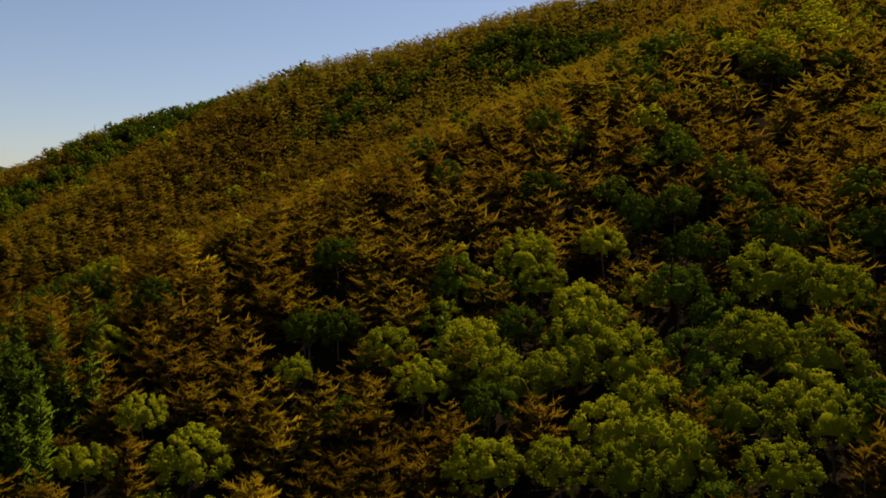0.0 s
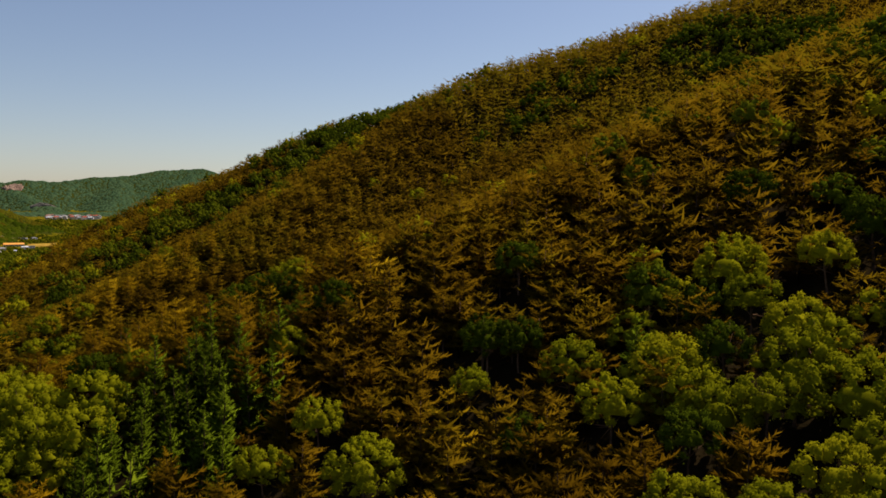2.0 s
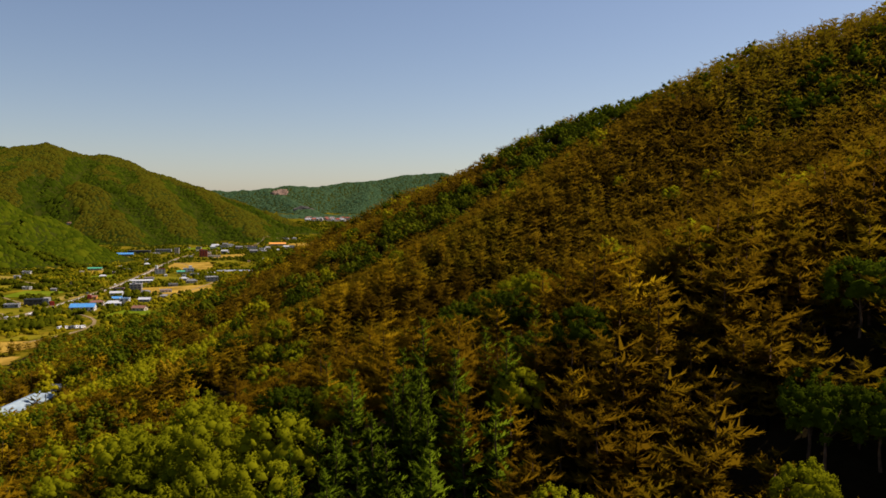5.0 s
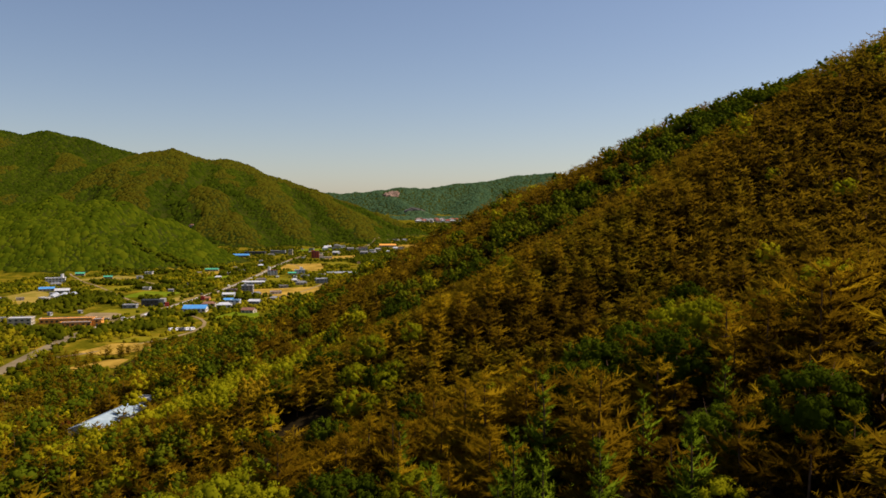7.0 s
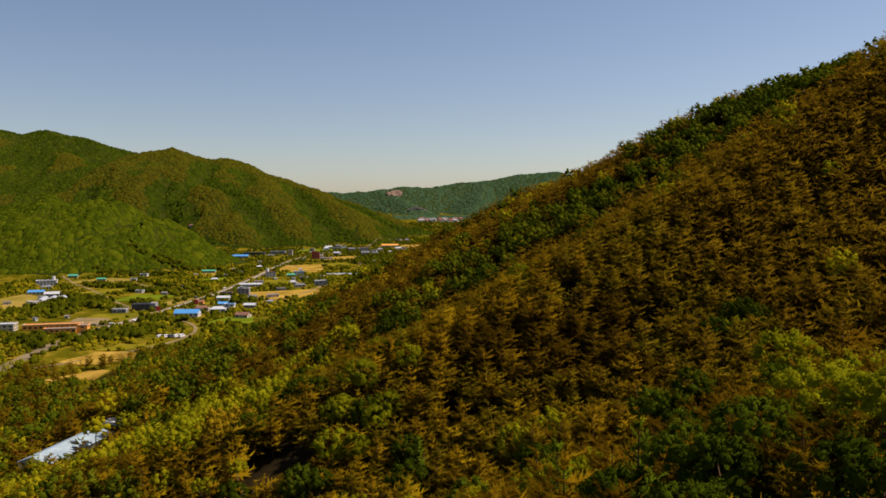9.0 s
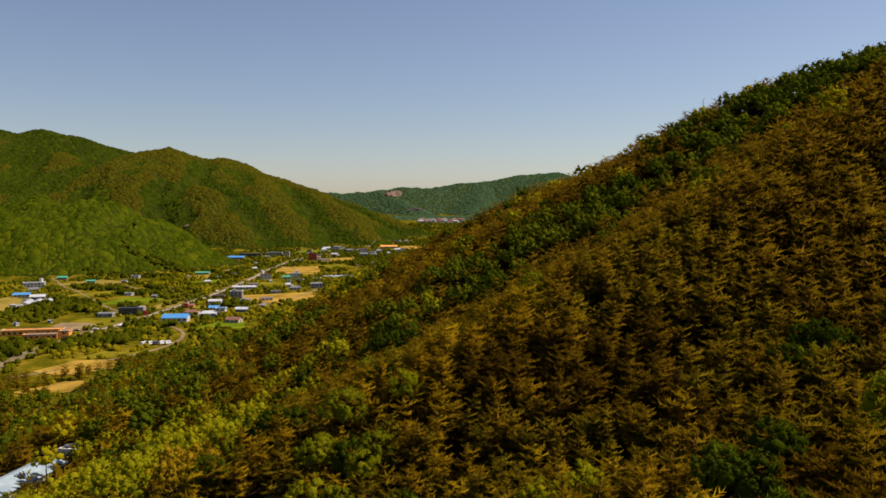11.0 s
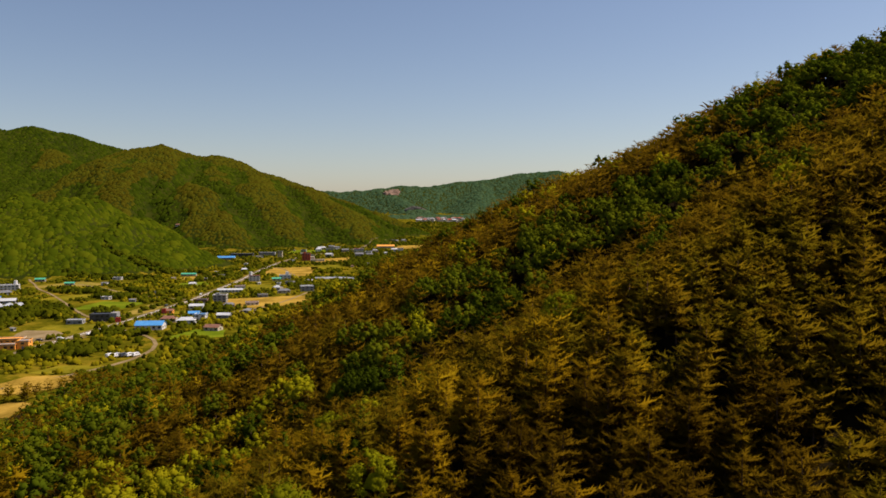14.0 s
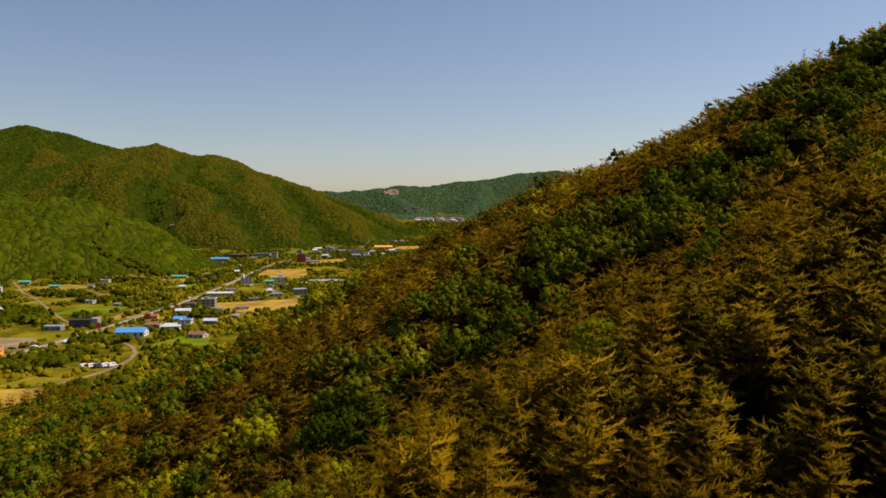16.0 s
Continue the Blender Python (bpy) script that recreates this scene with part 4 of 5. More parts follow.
def house(name, x, y, w, d, h, turn, wall, roof, style, label, category="house", storeys=1, band=None, rise=None, base=None):
    """Walls with windows and a door towards the road and the valley's mouth, and a flat, gabled or hipped roof."""
    w, d, h = w * 0.8, d * 0.8, h * 0.68
    sites.append((x, y, max(w, d) * 0.62 + 1.5))
    root = new(name)
    z = float(land(x, y)) if base is None else base
    root.matrix_basis = pose(x, y, z, 0, 0, turn)
    part("wall", box_mesh(w, d, h + 0.6, wall), root).matrix_basis = pose(0, 0, -0.6)
    if style == "flat":
        part("roof", box_mesh(w + 0.5, d + 0.5, 0.35, roof, 0.05), root).matrix_basis = pose(0, 0, h)
        for sx, sy, pw, pd in ((0, -d / 2 - 0.1, w + 0.5, 0.25), (0, d / 2 + 0.1, w + 0.5, 0.25), (-w / 2 - 0.1, 0, 0.25, d), (w / 2 + 0.1, 0, 0.25, d)):
            part("parapet", box_mesh(pw, pd, 0.5, band or wall), root).matrix_basis = pose(sx, sy, h + 0.35)
    else:
        part("roof", gable_mesh(w, d, rise or d * 0.24, roof, hip=0.25 if style == "hip" else 0.0), root).matrix_basis = pose(0, 0, h + 0.12)
        if style == "gable":
            rr = (rise or d * 0.24) * 0.97
            for s in (-1, 1):
                me = bpy.data.meshes.new("gable")
                q = s * (w / 2 - 0.02)
                me.from_pydata([(q, -d / 2, 0), (q, d / 2, 0), (q, 0, rr), (q - s * 0.2, -d / 2, 0), (q - s * 0.2, d / 2, 0), (q - s * 0.2, 0, rr)], [], [(0, 1, 2), (5, 4, 3), (0, 3, 4, 1), (1, 4, 5, 2), (2, 5, 3, 0)])
                me.materials.append(wall)
                part("gable", me, root).matrix_basis = pose(0, 0, h)
    fh = h / storeys
    n = max(1, int(w / 3.4))
    for s in range(storeys):
        for k in range(n):
            if s == 0 and k == n // 2:
                continue
            part("window", box_mesh(min(1.8, w / n * 0.6), 0.14, min(1.5, fh * 0.5), M_GLASS), root).matrix_basis = pose((k + 0.5 - n / 2) * w / n, -d / 2, s * fh + fh * 0.32)
        for sx in (-1, 1):
            for k in range(max(1, int(d / 4.2))):
                nd = max(1, int(d / 4.2))
                part("window", box_mesh(0.14, min(1.6, d / nd * 0.5), min(1.4, fh * 0.5), M_GLASS), root).matrix_basis = pose(sx * w / 2, (k + 0.5 - nd / 2) * d / nd, s * fh + fh * 0.32)
    part("door", box_mesh(1.2, 0.16, min(2.1, fh * 0.8), M_SLATE), root).matrix_basis = pose((n // 2 + 0.5 - n / 2) * w / n, -d / 2, 0)
    tagged(root, label, category)
    return root


def tower_on(root, x, y, w, d, z, h, mat, name="stair_tower"):
    part(name, box_mesh(w * 0.8, d * 0.8, h * 0.68, mat, 0.05), root).matrix_basis = pose(x * 0.8, y * 0.8, z * 0.68)


# along the road, from the valley's mouth upwards
house("warehouse", -222, 497, 23, 13, 4.6, 6, M_WHITE, M_BLUE, "gable", "low warehouse with a bright blue sheet roof beside the road", "warehouse", rise=2.6)
b = house("glass_building", -275, 535, 18, 12, 7, 8, M_BLACKF, M_BLACKF, "flat", "dark clad modern building with a grey concrete stair block", "building", 2)
tower_on(b, 12, 0, 6, 10, -0.6, 9.6, M_GREY)
house("shed", -287, 520, 14, 8, 3.6, 8, M_GREY, M_SHEET, "flat", "low shed with a pale sheet roof beside the dark building", "shed")
b = house("apartment_house", -221, 645, 14, 12, 9.5, 8, M_GREY, M_SLATE, "flat", "three-storey grey concrete house with a pale roof edge", "house", 3, band=M_WHITE)
tower_on(b, -3, 2, 4, 4, 9.8, 2.4, M_GREY)
house("shed", -236, 640, 12, 9, 4.5, 8, M_TILE, M_SLATE, "flat", "brown low annex beside the grey concrete house", "shed")
b = house("white_building", -246, 842, 15, 9, 8.5, 14, M_WHITE, M_GREY, "flat", "white and pinkish three-storey building with a round water tank", "building", 3, band=M_BRICK)
tank = bmesh.new()
bmesh.ops.create_cone(tank, cap_ends=True, segments=14, radius1=1.9, radius2=1.7, depth=4.5, matrix=Matrix.Translation((0, 0, 2.25)))
tank_me = bpy.data.meshes.new("water_tank")
tank.to_mesh(tank_me)
tank.free()
tank_me.materials.append(M_WHITE)
part("water_tank", tank_me, b, "round white water tank").matrix_basis = pose(-4, 0.8, 6.0)
b = house("white_building", -216, 864, 16, 9, 6.5, 14, M_WHITE, M_SHEET, "flat", "white stepped building with a square tower", "building", 2)
tower_on(b, 3, 1, 4.5, 4.5, 6.8, 5.5, M_WHITE)
house("shed", -222, 848, 12, 7, 3.2, 12, M_CREAM, M_GREENR, "gable", "low shed with a teal green sheet roof", "shed")
b = house("brick_block", -257, 1174, 16, 14, 16, 10, M_BRICK, M_SLATE, "flat", "five-storey red brick block with a pale annex", "building", 5)
tower_on(b, 12, 1, 8, 12, -0.6, 9.6, M_CREAM, "annex")
tower_on(b, -3, 0, 5, 6, 16.3, 2.6, M_BRICK)
house("shed", -236, 1158, 26, 8, 3.2, 10, M_WHITE, M_SHEET, "flat", "long white low building in front of the brick block", "shed")
house("factory", -389, 1190, 34, 13, 5, 6, M_GREY, M_BLUE, "gable", "long factory hall with a blue sheet roof", "factory")
house("factory", -386, 1266, 46, 16, 7, 4, M_BLACKF, M_SLATE, "flat", "long dark factory hall beyond the fields", "factory", 2)
house("factory", -352, 1300, 34, 14, 7, 4, M_GREY, M_SHEET, "flat", "grey factory hall with a pale roof", "factory", 2)
house("stair_block", -317, 1249, 9, 9, 14, 6, M_CREAM, M_SLATE, "flat", "narrow cream tower block beside the road", "building", 4)
house("house", -183, 722, 15, 9, 3.6, 20, M_CREAM, M_SLATE, "hip", "single-storey house with a grey hipped roof at the field's edge")
house("house", -164, 740, 16, 12, 7, 20, M_GREY, M_SHEET, "flat", "grey two-storey flat-roofed house near the wood", storeys=2)
house("barn", -238, 727, 30, 7, 3.4, 8, M_WHITE, M_SHEET, "gable", "long low barn with a pale sheet roof", "barn")
house("house", -227, 602, 14, 8, 4, 6, M_WHITE, M_SHEET, "gable", "white house with a pale blue-grey sheet roof")
house("house", -202, 541, 10, 8, 6, 4, M_WHITE, M_BLUE, "flat", "white two-storey house with a blue roof", storeys=2)
house("house", -206, 522, 16, 10, 4.2, 12, M_WHITE, M_SHEET, "hip", "white house with a broad pale roof", storeys=1)
house("house", -222, 530, 14, 9, 4, 8, M_CREAM, M_TILE, "hip", "cream house with a brown hipped roof")
house("house", -188, 552, 12, 8, 3.4, 0, M_GREY, M_SHEET, "gable", "small grey house with a pale sheet roof")
house("house", -176, 492, 13, 9, 3.6, -10, M_CREAM, M_TILE, "gable", "small cream house with a brown roof by the crop field")
house("house", -214, 560, 10, 8, 3.6, 8, M_WHITE, M_BLUE, "gable", "small white house with a blue roof by the road")
house("house", -203, 612, 11, 8, 3.8, 18, M_CREAM, M_SLATE, "hip", "small cream house with a dark hipped roof")
house("house", -240, 575, 9, 7, 3.4, 6, M_ORANGE, M_TILE, "gable", "small orange house beside the road")
# the orange works
house("works_hall", -296, 434, 48, 9, 4.6, 14, M_ORANGE, M_ORANGE, "flat", "long works building with orange walls and roof", "works", band=M_CREAM)
house("works_hall", -281, 417, 26, 8, 4.2, 14, M_ORANGE, M_GREY, "flat", "orange works building with a grey flat roof", "works")
house("works_hall", -268, 423, 8, 10, 6.5, 14, M_ORANGE, M_GREY, "flat", "two-storey orange works building with bright end walls", "works", 2)
house("works_hall", -326, 424, 20, 12, 7, 14, M_CREAM, M_SHEET, "flat", "pale works building at the end of the orange hall", "works", 2)
# the farms under the low hill
b = house("farm_building", -473, 742, 26, 10, 7, 22, M_WHITE, M_SHEET, "flat", "white two-storey farm building under the low hill", "building", 2)
part("water_tank", tank_me, b, "round white water tank").matrix_basis = pose(7, 0.8, 5.0)
house("farm_building", -432, 650, 18, 9, 3.8, 18, M_CREAM, M_BLUE, "gable", "farm building with a pale blue roof", "barn")
house("farm_building", -407, 634, 16, 10, 3.8, 18, M_GREY, M_SHEET, "gable", "grey farm building with a pale roof", "barn")
house("farm_building", -450, 700, 14, 9, 3.6, 30, M_WHITE, M_SLATE, "hip", "white farmhouse with a dark hipped roof", "house")
house("barn", -489, 830, 13, 8, 3.6, 15, M_GREY, M_GREENR, "gable", "barn with a bright green sheet roof", "barn")
house("barn", -435, 792, 12, 6, 3.2, 15, M_GREY, M_GREENR, "gable", "small barn with a green sheet roof", "barn")
house("barn", -345, 905, 22, 7, 3.2, 6, M_CREAM, M_GREENR, "gable", "low barn with a green sheet roof among the fields", "barn")
house("house", -640, 1565, 16, 11, 6, 10, M_ORANGE, M_TILE, "hip", "orange house with a brown roof at the mountain's foot", storeys=2)
house("house", -615, 1580, 13, 10, 5, -10, M_CREAM, M_TILE, "hip", "cream house with a brown roof at the mountain's foot")
house("house", -204, 1383, 22, 13, 10, 10, M_WHITE, M_BRICK, "flat", "white three-storey building with a pinkish roof", storeys=3)
house("barn", -170, 1526, 44, 15, 5, 8, M_CREAM, M_ORANGE, "gable", "long hall with an orange roof far up the valley", "barn")
# hamlet and village houses further up, each a little different
vr = np.random.default_rng(21)
walls, roofs = [M_WHITE, M_CREAM, M_GREY, M_WHITE], [M_SLATE, M_TILE, M_SHEET, M_GREY, M_SHEET, M_SLATE]
words = {M_WHITE.name: "white", M_CREAM.name: "cream", M_GREY.name: "grey", M_ORANGE.name: "orange", M_SLATE.name: "dark grey", M_TILE.name: "brown", M_SHEET.name: "pale sheet", M_BLUE.name: "blue", M_BRICK.name: "red"}


def scatter_houses(n, x0, x1, y0, y1, size, storeys, walls, roofs, words_where):
    for _ in range(n):
        for _ in range(30):
            x, y = vr.uniform(x0, x1), vr.uniform(y0, y1)
            if float(land(x, y) - valley(x, y)) < 1.5 and all(math.hypot(x - a, y - b) > r + size * 0.8 for a, b, r in sites) and np.hypot(lines[:, 0] - x, lines[:, 1] - y).min() > size * 0.8 + 5:
                break
        else:
            continue
        w, r = walls[vr.integers(len(walls))], roofs[vr.integers(len(roofs))]
        k = size * vr.uniform(0.8, 1.35)
        house("house", x, y, k, k * vr.uniform(0.55, 0.8), storeys * vr.uniform(2.8, 3.6), vr.uniform(-25, 35), w, r, ("gable", "hip", "flat")[vr.integers(3)], f"{words[w.name]} house with a {words[r.name]} roof {words_where}", storeys=storeys)


scatter_houses(6, -205, -165, 560, 830, 10, 1, walls, roofs, "among garden trees")
scatter_houses(5, -300, -215, 760, 980, 10, 1, walls, roofs, "by the road")
scatter_houses(6, -470, -330, 560, 900, 10, 1, walls, roofs, "among the fields")
scatter_houses(18, -310, -130, 1240, 1700, 14, 2, walls, roofs, "far up the valley")
scatter_houses(5, -560, -330, 980, 1350, 13, 1, walls, roofs, "beyond the fields")
scatter_houses(52, -185, -25, 2500, 2760, 15, 3, [M_WHITE, M_WHITE, M_CREAM], [M_BRICK, M_TILE, M_SHEET, M_SLATE, M_GREY], "in the far village")


scatter_houses(12, -460, -165, 380, 950, 4.6, 1, walls, roofs, "used as a garden shed")
scatter_houses(14, -420, -140, 1000, 1500, 6, 1, walls, roofs, "used as a field shed")


def tunnel(x, y, w, d, rise, turn, label, base=None):
    sites.append((x, y, d * 0.4))
    root = new("greenhouse")
    root.matrix_basis = pose(x, y, float(land(x, y)) if base is None else base, 0, 0, turn)
    part("film", arch_mesh(w, d, rise, M_FILM), root)
    part("plinth", box_mesh(w + 0.3, d + 0.3, 1.2, M_GREY), root).matrix_basis = pose(0, 0, -1.1)
    part("door", box_mesh(1.6, 0.12, 2.0, M_SHEET), root).matrix_basis = pose(0, -d / 2 - 0.03, 0.1)
    return tagged(root, label, "greenhouse")


for k in range(4):
    tunnel(-168 + 7 * k, 858 + 2 * k, 6, 26, 2.6, 70, "low plastic film greenhouse tunnel by the wood")
house("barn", -106, 98, 33, 10.5, 5, 82, M_CREAM, M_PALEROOF, "gable", "long barn with a pale bluish sheet roof below the wood", "barn", rise=1.7, base=-66.4)
house("shed", -103, 120, 7, 5, 1.0, -8, M_WHITE, M_WHITE, "flat", "low white shed at the end of the long barn", "shed")
for k in range(3):
    tunnel(-398 + 7.5 * k, 600 + 3 * k, 6.5, 30, 2.8, 20, "white plastic film greenhouse tunnel among the fields")

# bare rock on the far mountain


def rock_face(x, y, w, depth, seed, mat, label):
    """A broken rock slope: ledges and clefts with a ragged outline, lying on the flank."""
    r = np.random.default_rng(seed)
    rings, n = 7, 26
    v = [(x, y, float(land(x, y)) + 7)]
    rag = r.uniform(0.75, 1.15, n)
    for j in range(1, rings + 1):
        for i in range(n):
            a, q = 6.283 * i / n, j / rings * rag[i]
            px_, py_ = x + math.cos(a) * q * w / 2 + r.normal(0, 1.5), y + math.sin(a) * q * depth / 2 + r.normal(0, 1.5)
            v.append((px_, py_, float(land(px_, py_)) + (r.uniform(3, 8) if j < rings else -3)))
    f = [(0, 1 + i, 1 + (i + 1) % n) for i in range(n)]
    for j in range(rings - 1):
        for i in range(n):
            a, b = 1 + j * n + i, 1 + j * n + (i + 1) % n
            f += [(a, a + n, b), (b, a + n, b + n)]
    return tagged(new("rock_face", mesh_of("rock_face", v, f, [mat])), label, "cliff")


M_CRAG = surface("dark_crag", (0.05, 0.05, 0.045), (0.12, 0.11, 0.09), 0.02, 0.9, fine=0.1, bump=0.6)
rock_face(*ROCKS[0], 1, M_ROCK, "pinkish bare rock scar on the far mountain")
rock_face(*ROCKS[1], 2, M_CRAG, "dark rocky crag above the far village")

# cars and vans
CARW, CARB = surface("white_car_paint", (0.68, 0.68, 0.68), (0.76, 0.76, 0.76), 0.5, 0.3, fine=2, bump=0), surface("dark_car_paint", (0.03, 0.035, 0.045), (0.06, 0.065, 0.08), 0.5, 0.3, fine=2, bump=0)


def vehicle(name, x, y, turn, paint, label, category, van=False):
    root = new(name)
    root.matrix_basis = pose(x, y, float(land(x, y)) + 0.3, 0, 0, turn)
    ln, hh = (5.2, 2.1) if van else (4.5, 1.45)
    bm = bmesh.new()
    side = [(-ln / 2, 0.35), (ln / 2, 0.35), (ln / 2, 0.8), (ln / 2 - 0.9, 0.95), (ln / 2 - (1.2 if van else 1.6), hh), (-ln / 2 + (0.1 if van else 0.7), hh), (-ln / 2, 0.95)]
    a = [bm.verts.new((u, -0.88, w)) for u, w in side]
    c = [bm.verts.new((u, 0.88, w)) for u, w in side]
    bm.faces.new(a)
    bm.faces.new(c[::-1])
    for k in range(len(a)):
        j = (k + 1) % len(a)
        bm.faces.new((a[j], a[k], c[k], c[j]))
    bmesh.ops.bevel(bm, geom=bm.edges[:], offset=0.08, segments=1, affect="EDGES")
    me = bpy.data.meshes.new("body")
    bm.to_mesh(me)
    bm.free()
    me.materials.append(paint)
    body = part("body", me, root)
    part("windscreen", box_mesh(0.1, 1.5, 0.5, M_GLASS), body).matrix_basis = pose(ln / 2 - 1.2, 0, 0.98, 0, -50, 0)
    for s in (-1, 1):
        part("side_window", box_mesh(ln * 0.45, 0.06, 0.42, M_GLASS), body).matrix_basis = pose(-0.2, s * 0.87, hh - 0.58)
        for u in (-ln * 0.3, ln * 0.3):
            wm = bmesh.new()
            bmesh.ops.create_cone(wm, cap_ends=True, segments=12, radius1=0.34, radius2=0.34, depth=0.22)
            w = bpy.data.meshes.new("wheel")
            wm.to_mesh(w)
            wm.free()
            w.materials.append(M_RUBBER)
            part("wheel", w, root).matrix_basis = pose(u, s * 0.8, 0.34, 90, 0, 0)
    return tagged(root, label, category)


for k in range(5):
    vehicle("van", -203 + 3.4 * k, 396 + 0.8 * k, 70, CARW if k != 2 else CARB, "white van parked in a row beside the track" if k != 2 else "dark van parked in a row beside the track", "van", True)
for x, y, t, w in ((-252, 470, 82, 0), (-241, 520, 95, 1), (-258, 700, 97, 0), (-276, 830, 96, 0), (-259, 618, -82, 1), (-292, 960, 95, 0), (-262, 452, 20, 0), (-272, 446, 25, 1), (-281, 444, 22, 0)):
    vehicle("car", x, y, t, CARB if w else CARW, "dark car on the valley road" if w else "white car on the valley road", "car")
# red roadside signs
for x, y in ((-252, 512), (-238, 560)):
    root = new("roadside_sign")
    root.matrix_basis = pose(x, y, float(land(x, y)), 0, 0, 8)
    part("post", box_mesh(0.3, 0.3, 3.5, M_GREY), root)
    part("board", box_mesh(3.4, 0.5, 3.4, M_RED, 0.08), root).matrix_basis = pose(0, 0, 2.4)
    tagged(root, "plain red roadside sign board on a grey post", "sign")

# trees and hedges on the valley floor
tr = np.random.default_rng(33)


def bush(seed, rise):
    """A far-off tree or thicket: four uneven lobes, leafy down to the ground."""
    r = np.random.default_rng(seed)
    lumps = []
    for k in range(4):
        v, f = dome(seed * 7 + k, 4)
        s = 2.2 if k == 0 else r.uniform(1.0, 1.7)
        at = np.array([0, 0, rise * 0.6]) if k == 0 else np.array([*r.normal(0, 1.6, 2), rise * 0.6 + r.uniform(-0.8, 1.5)])
        lumps.append((v * np.array([s, s, s * r.uniform(0.9, 1.5)]) + at, f))
    v, f = gather(lumps)
    return (None, None, v, *crown_normals(v, f, v - np.array([0, 0, rise * 0.3]), 1.0))


TINY = {k: [bush(150 + 10 * n + s, 2.2 + 0.7 * s) for s in range(3)] for n, k in enumerate(("valley", "grove"))}
MAT["valley"], MAT["grove"] = M_VALLEY, M_GROVE


def free(x, y, margin=2.5):
    ok = np.ones(len(x), bool)
    for p in lines:
        ok &= (x - p[0]) ** 2 + (y - p[1]) ** 2 > (7.5 + margin * 0.3) ** 2
    for a, b, r in sites:
        ok &= (x - a) ** 2 + (y - b) ** 2 > (r + margin * 0.5) ** 2
    for poly in fields:
        inside = np.zeros(len(x), bool)
        for (ax, ay), (bx, by) in zip(poly, np.roll(poly, -1, 0)):
            cross = (ay > y) != (by > y)
            inside ^= cross & (x < (bx - ax) * (y - ay) / (by - ay + 1e-9) + ax)
        ok &= ~inside
    return ok


def valley_trees(name, kind, x0, x1, y0, y1, gap, threshold, seed, smin, smax, label):
    x, y = np.meshgrid(np.arange(x0, x1, gap), np.arange(y0, y1, gap))
    x, y = (x + tr.uniform(-0.5, 0.5, x.shape) * gap).ravel(), (y + tr.uniform(-0.5, 0.5, y.shape) * gap).ravel()
    up = land(x, y) - valley(x, y)
    ok = (up < 2.5) & (fbm(x / 30 + seed, y / 46 + seed * 3, 3) > threshold) & free(x, y)
    x, y = x[ok], y[ok]
    joined(name, TINY[kind], x, y, land(x, y), tr.uniform(smin, smax, len(x)), tr.uniform(0, 6.28, len(x)), tr.random(len(x)), [MAT[kind], M_BARK], label, "trees", 0.2)


valley_trees("garden_trees", "valley", -520, -120, 200, 1000, 6.0, 0.02, 3, 0.4, 1.1, "fresh green trees and hedges between the fields")
valley_trees("field_trees", "grove", -520, -120, 200, 1000, 5.8, -0.02, 8, 0.5, 1.35, "deep green trees and hedges between the fields")
valley_trees("upper_valley_trees", "grove", -700, -60, 1000, 1900, 9, -0.2, 5, 0.6, 1.2, "trees and hedges far up the valley")
valley_trees("upper_valley_hedges", "valley", -700, -60, 1000, 2300, 13, 0.03, 6, 0.5, 0.9, "fresh green trees far up the valley")
valley_trees("valley_end_trees", "grove", -330, 60, 1600, 2480, 11, -0.12, 21, 0.9, 1.7, "trees and scrub where the valley narrows")


def grove(name, spots, label):
    """Close stands of trees: centre x, y, radii."""
    xs, ys = [], []
    for cx, cy, rx, ry in spots:
        n = int(rx * ry * 0.13) + 6
        a, r = tr.uniform(0, 6.28, n), np.sqrt(tr.random(n))
        xs.append(cx + np.cos(a) * r * rx)
        ys.append(cy + np.sin(a) * r * ry)
    x, y = np.concatenate(xs), np.concatenate(ys)
    ok = free(x, y)
    x, y = x[ok], y[ok]
    joined(name, TINY["grove"], x, y, land(x, y), tr.uniform(0.8, 1.7, len(x)), tr.uniform(0, 6.28, len(x)), tr.random(len(x)), [M_GROVE, M_BARK], label, "trees", 0.2)


grove("grove", [(-352, 566, 42, 32), (-375, 725, 62, 16), (-318, 676, 34, 12), (-270, 385, 26, 30), (-232, 405, 16, 18), (-182, 630, 14, 26), (-160, 1150, 26, 110), (-305, 880, 10, 60), (-420, 860, 60, 14), (-400, 930, 70, 10), (-240, 470, 10, 10), (-218, 470, 8, 8), (-206, 588, 10, 12)], "dense dark green groves and hedges on the valley floor")
TINY["foot"] = RIDGE["dark"]
TINY["foot_bright"] = RIDGE["bright"]
TINY["foot_pine"] = RIDGE["pine"]
MAT["foot"], MAT["foot_bright"], MAT["foot_pine"] = M_DARK, M_BRIGHT, M_PINE
valley_trees("foot_trees", "foot", -330, -110, 60, 300, 7.0, -0.1, 12, 0.6, 1.0, "deep green trees at the foot of the hill")
valley_trees("foot_bright_trees", "foot_bright", -330, -110, 60, 300, 8.5, 0.0, 15, 0.6, 1.0, "fresh green trees at the foot of the hill")
valley_trees("foot_pine_trees", "foot_pine", -260, -110, 60, 330, 6.0, -0.1, 19, 0.6, 0.95, "brown pines at the foot of the hill")
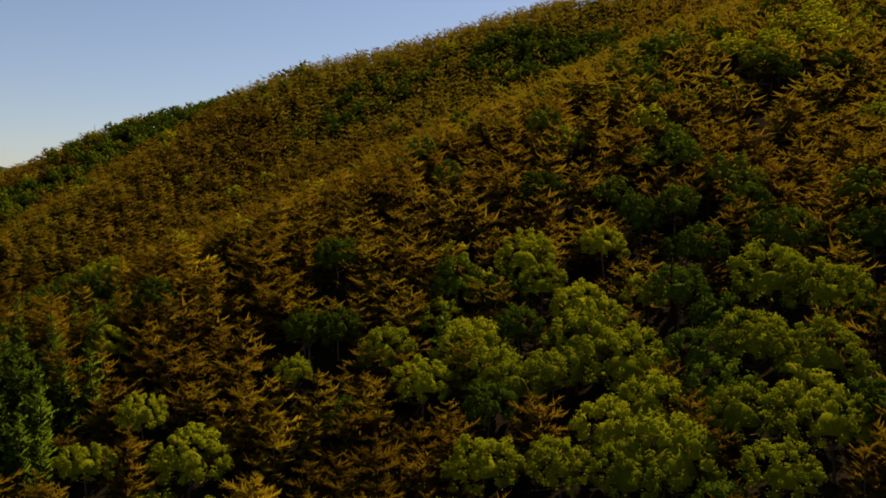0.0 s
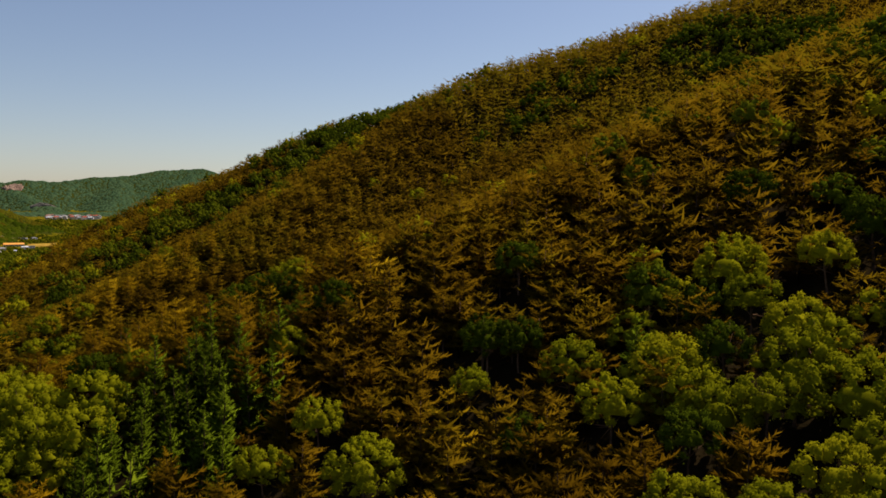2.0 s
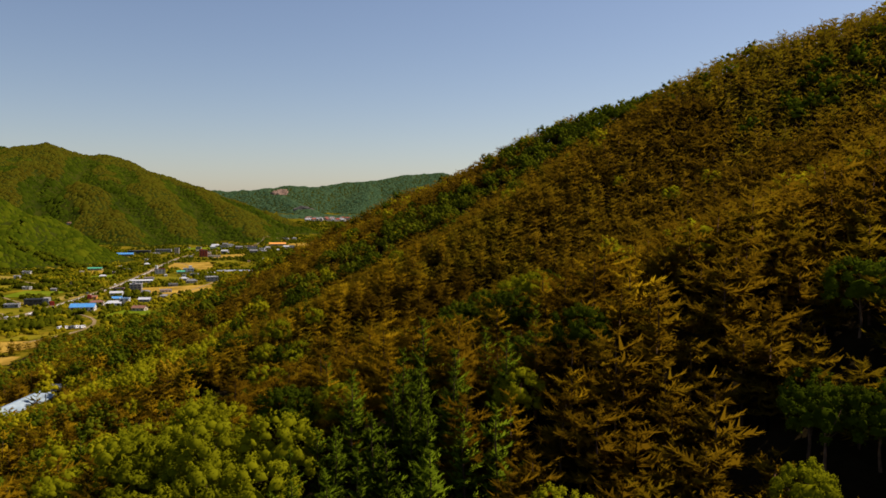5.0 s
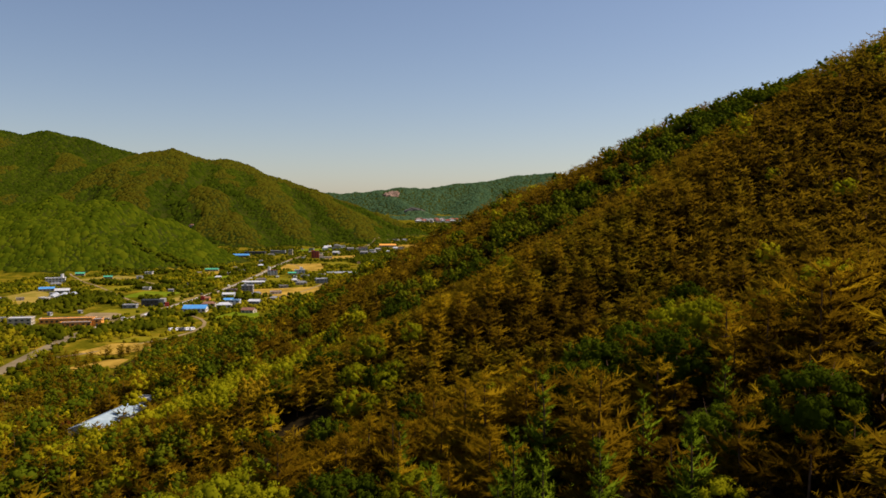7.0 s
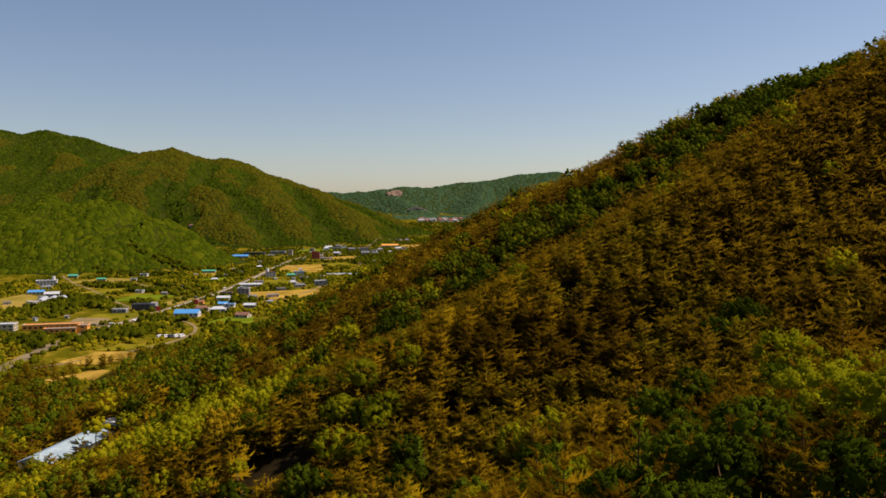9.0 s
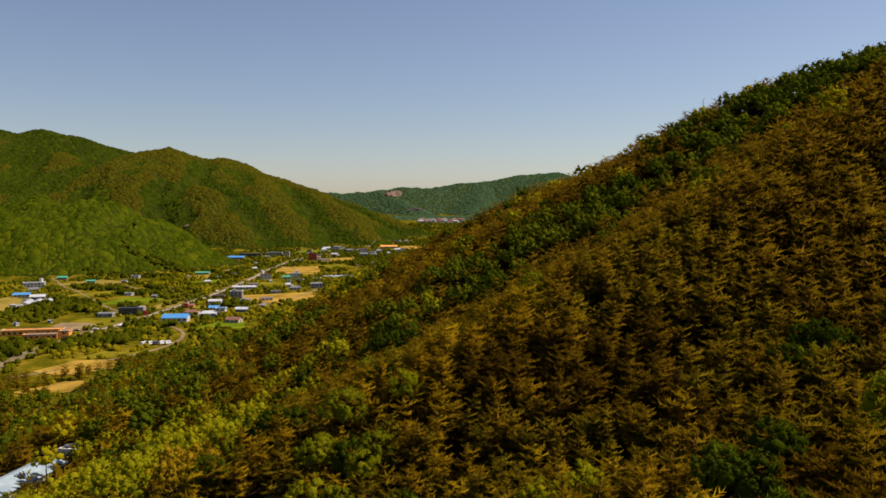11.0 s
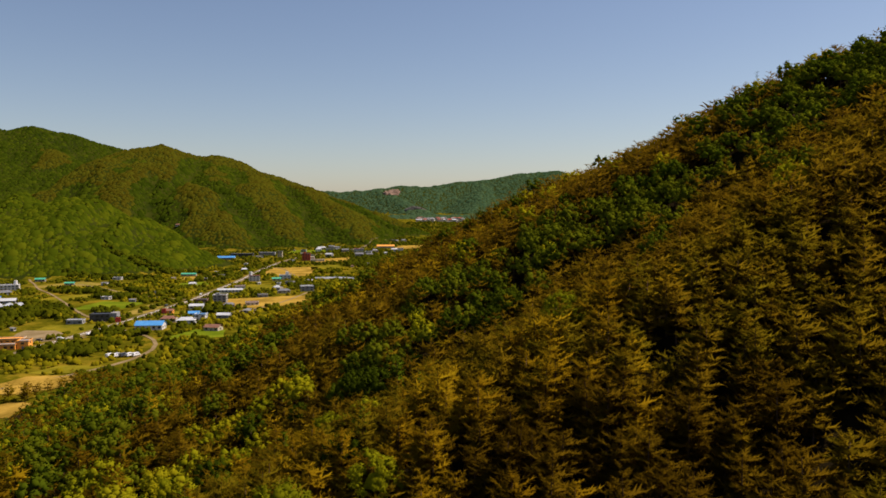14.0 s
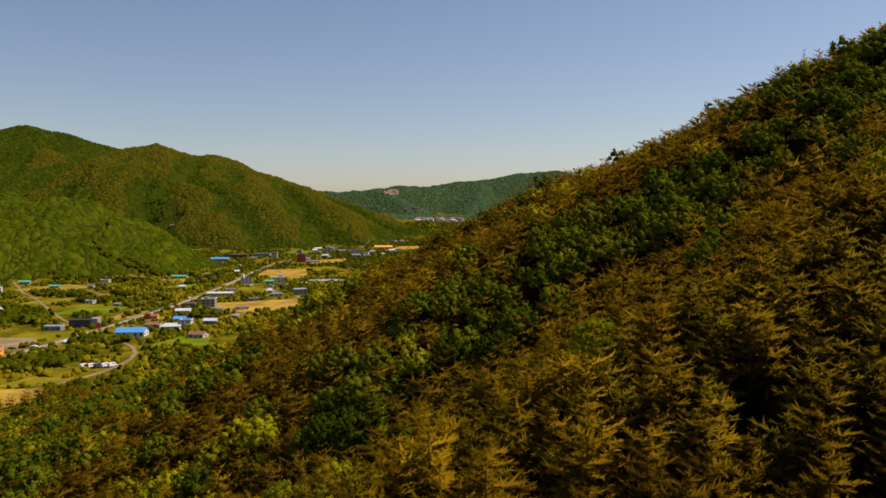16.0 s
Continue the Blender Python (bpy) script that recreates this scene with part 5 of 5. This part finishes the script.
# the row along the road
keep_at = np.arange(2, 95, 1)
row = np.concatenate([road_line[keep_at] + np.array([s, 0]) + tr.normal(0, 1.2, (len(keep_at), 2)) for s in (-9.5, 10)])
row = np.concatenate([row, row + tr.normal(0, 4, row.shape)])
good = np.ones(len(row), bool)
for a, b, r in sites:
    good &= (row[:, 0] - a) ** 2 + (row[:, 1] - b) ** 2 > (r * 0.8) ** 2
for p in road_line:
    good &= (row[:, 0] - p[0]) ** 2 + (row[:, 1] - p[1]) ** 2 > 6.6**2
row = row[good]
joined("roadside_trees", TINY["grove"], row[:, 0], row[:, 1], land(row[:, 0], row[:, 1]), tr.uniform(0.7, 1.3, len(row)), tr.uniform(0, 6.28, len(row)), tr.random(len(row)), [M_GROVE, M_BARK], "row of dark green roadside trees", "trees", 0.2)

# small things round the clearing and the barn


def earth_bank(x, y, w, d, rise):
    """A bare slope of orange soil with a broken edge."""
    r = np.random.default_rng(77)
    rings, n = 4, 18
    v = [(x, y, float(land(x, y)) + rise)]
    rag = r.uniform(0.75, 1.2, n)
    for j in range(1, rings + 1):
        for i in range(n):
            a, q = 6.283 * i / n, j / rings * rag[i]
            vx, vy = x + math.cos(a) * q * w / 2, y + math.sin(a) * q * d / 2
            v.append((vx, vy, float(land(vx, vy)) + rise * (1 - j / rings) ** 1.5 + (r.uniform(0, 0.25) if j < rings else -0.5)))
    f = [(0, 1 + i, 1 + (i + 1) % n) for i in range(n)]
    for j in range(rings - 1):
        for i in range(n):
            a, b = 1 + j * n + i, 1 + j * n + (i + 1) % n
            f += [(a, a + n, b), (b, a + n, b + n)]
    return tagged(new("earth_bank", mesh_of("earth_bank", v, f, [M_SOIL])), "bare bank of orange soil in a gap of the wood", "bank")


M_SOIL = surface("orange_soil", (0.24, 0.12, 0.02), (0.38, 0.20, 0.04), 0.6, 0.95, fine=4, bump=0.5)
M_PALEBARK = surface("pale_bark", (0.17, 0.12, 0.07), (0.30, 0.23, 0.14), 1.2, 0.9, fine=6, bump=0.4)
M_RUST = leafy("red_leaves", [(0.1, (0.10, 0.030, 0.006)), (0.5, (0.17, 0.052, 0.009)), (0.9, (0.24, 0.085, 0.012))], through_light=0.2)
earth_bank(-36, 17, 8, 6, 2.4)


def thin_tree(x, y, h, lean, turn, seed):
    """A thin leaning tree: a pale bare stem with a few limbs and a sparse crown."""
    r = np.random.default_rng(seed)
    root = new("thin_tree")
    root.matrix_basis = pose(x, y, float(land(x, y)) - 0.3, lean, 0, turn)
    tv, tf, bend = cone_trunk(h, 0.16, 6, r, 0.3)
    pieces = [(tv, tf)]
    for k in range(4):
        z = h * (0.45 + 0.12 * k)
        at = np.array([np.interp(z / h, np.linspace(0, 1, len(bend)), bend[:, c]) for c in (0, 1)] + [z])
        a = r.uniform(0, 6.28)
        tip = at + np.array([math.cos(a) * 1.3, math.sin(a) * 1.3, 1.5])
        pieces.append((np.array([at + (0.07, 0, 0), at + (-0.04, 0.06, 0), at + (-0.04, -0.06, 0), tip]), np.array([(0, 1, 3), (1, 2, 3), (2, 0, 3)])))
    v, f = gather(pieces)
    part("trunk", mesh_of("trunk", v, f, [M_PALEBARK], smooth=True), root)
    _, _, cv, cf, cn = broadleaf(seed, h=h + 1.4, radius=1.9, puffs=14, leaves=16, size=0.28, core=4, plump=0.7)
    part("crown", mesh_of("crown", cv, cf, [M_BRIGHT], smooth=True, normals=cn), root)
    return tagged(root, "thin leaning tree with a pale bare stem and sparse leaves", "tree")


for k, (x, y, h, lean, turn) in enumerate(((-104, 77, 8.5, 9, 20), (-101, 75, 9, -8, 60), (-97, 77, 8, 10, 130), (-40, 21, 9.5, 12, 250), (-36, 25, 9, -14, 60))):
    thin_tree(x, y, h, lean, turn, 500 + k)
for x, y, h in ((-140, 152, 6.5), (-122, 104, 5.5)):
    root = new("maple_tree")
    root.matrix_basis = pose(x, y, float(land(x, y)), 0, 0, 40)
    tv, tf, cv, cf, cn = broadleaf(530 + int(h), h=h, radius=h * 0.38, puffs=18, leaves=16, size=0.4)
    part("trunk", mesh_of("trunk", tv, tf, [M_BARK], smooth=True), root)
    part("crown", mesh_of("crown", cv, cf, [M_RUST], smooth=True, normals=cn), root)
    tagged(root, "small maple with dark red leaves near the barn", "tree")
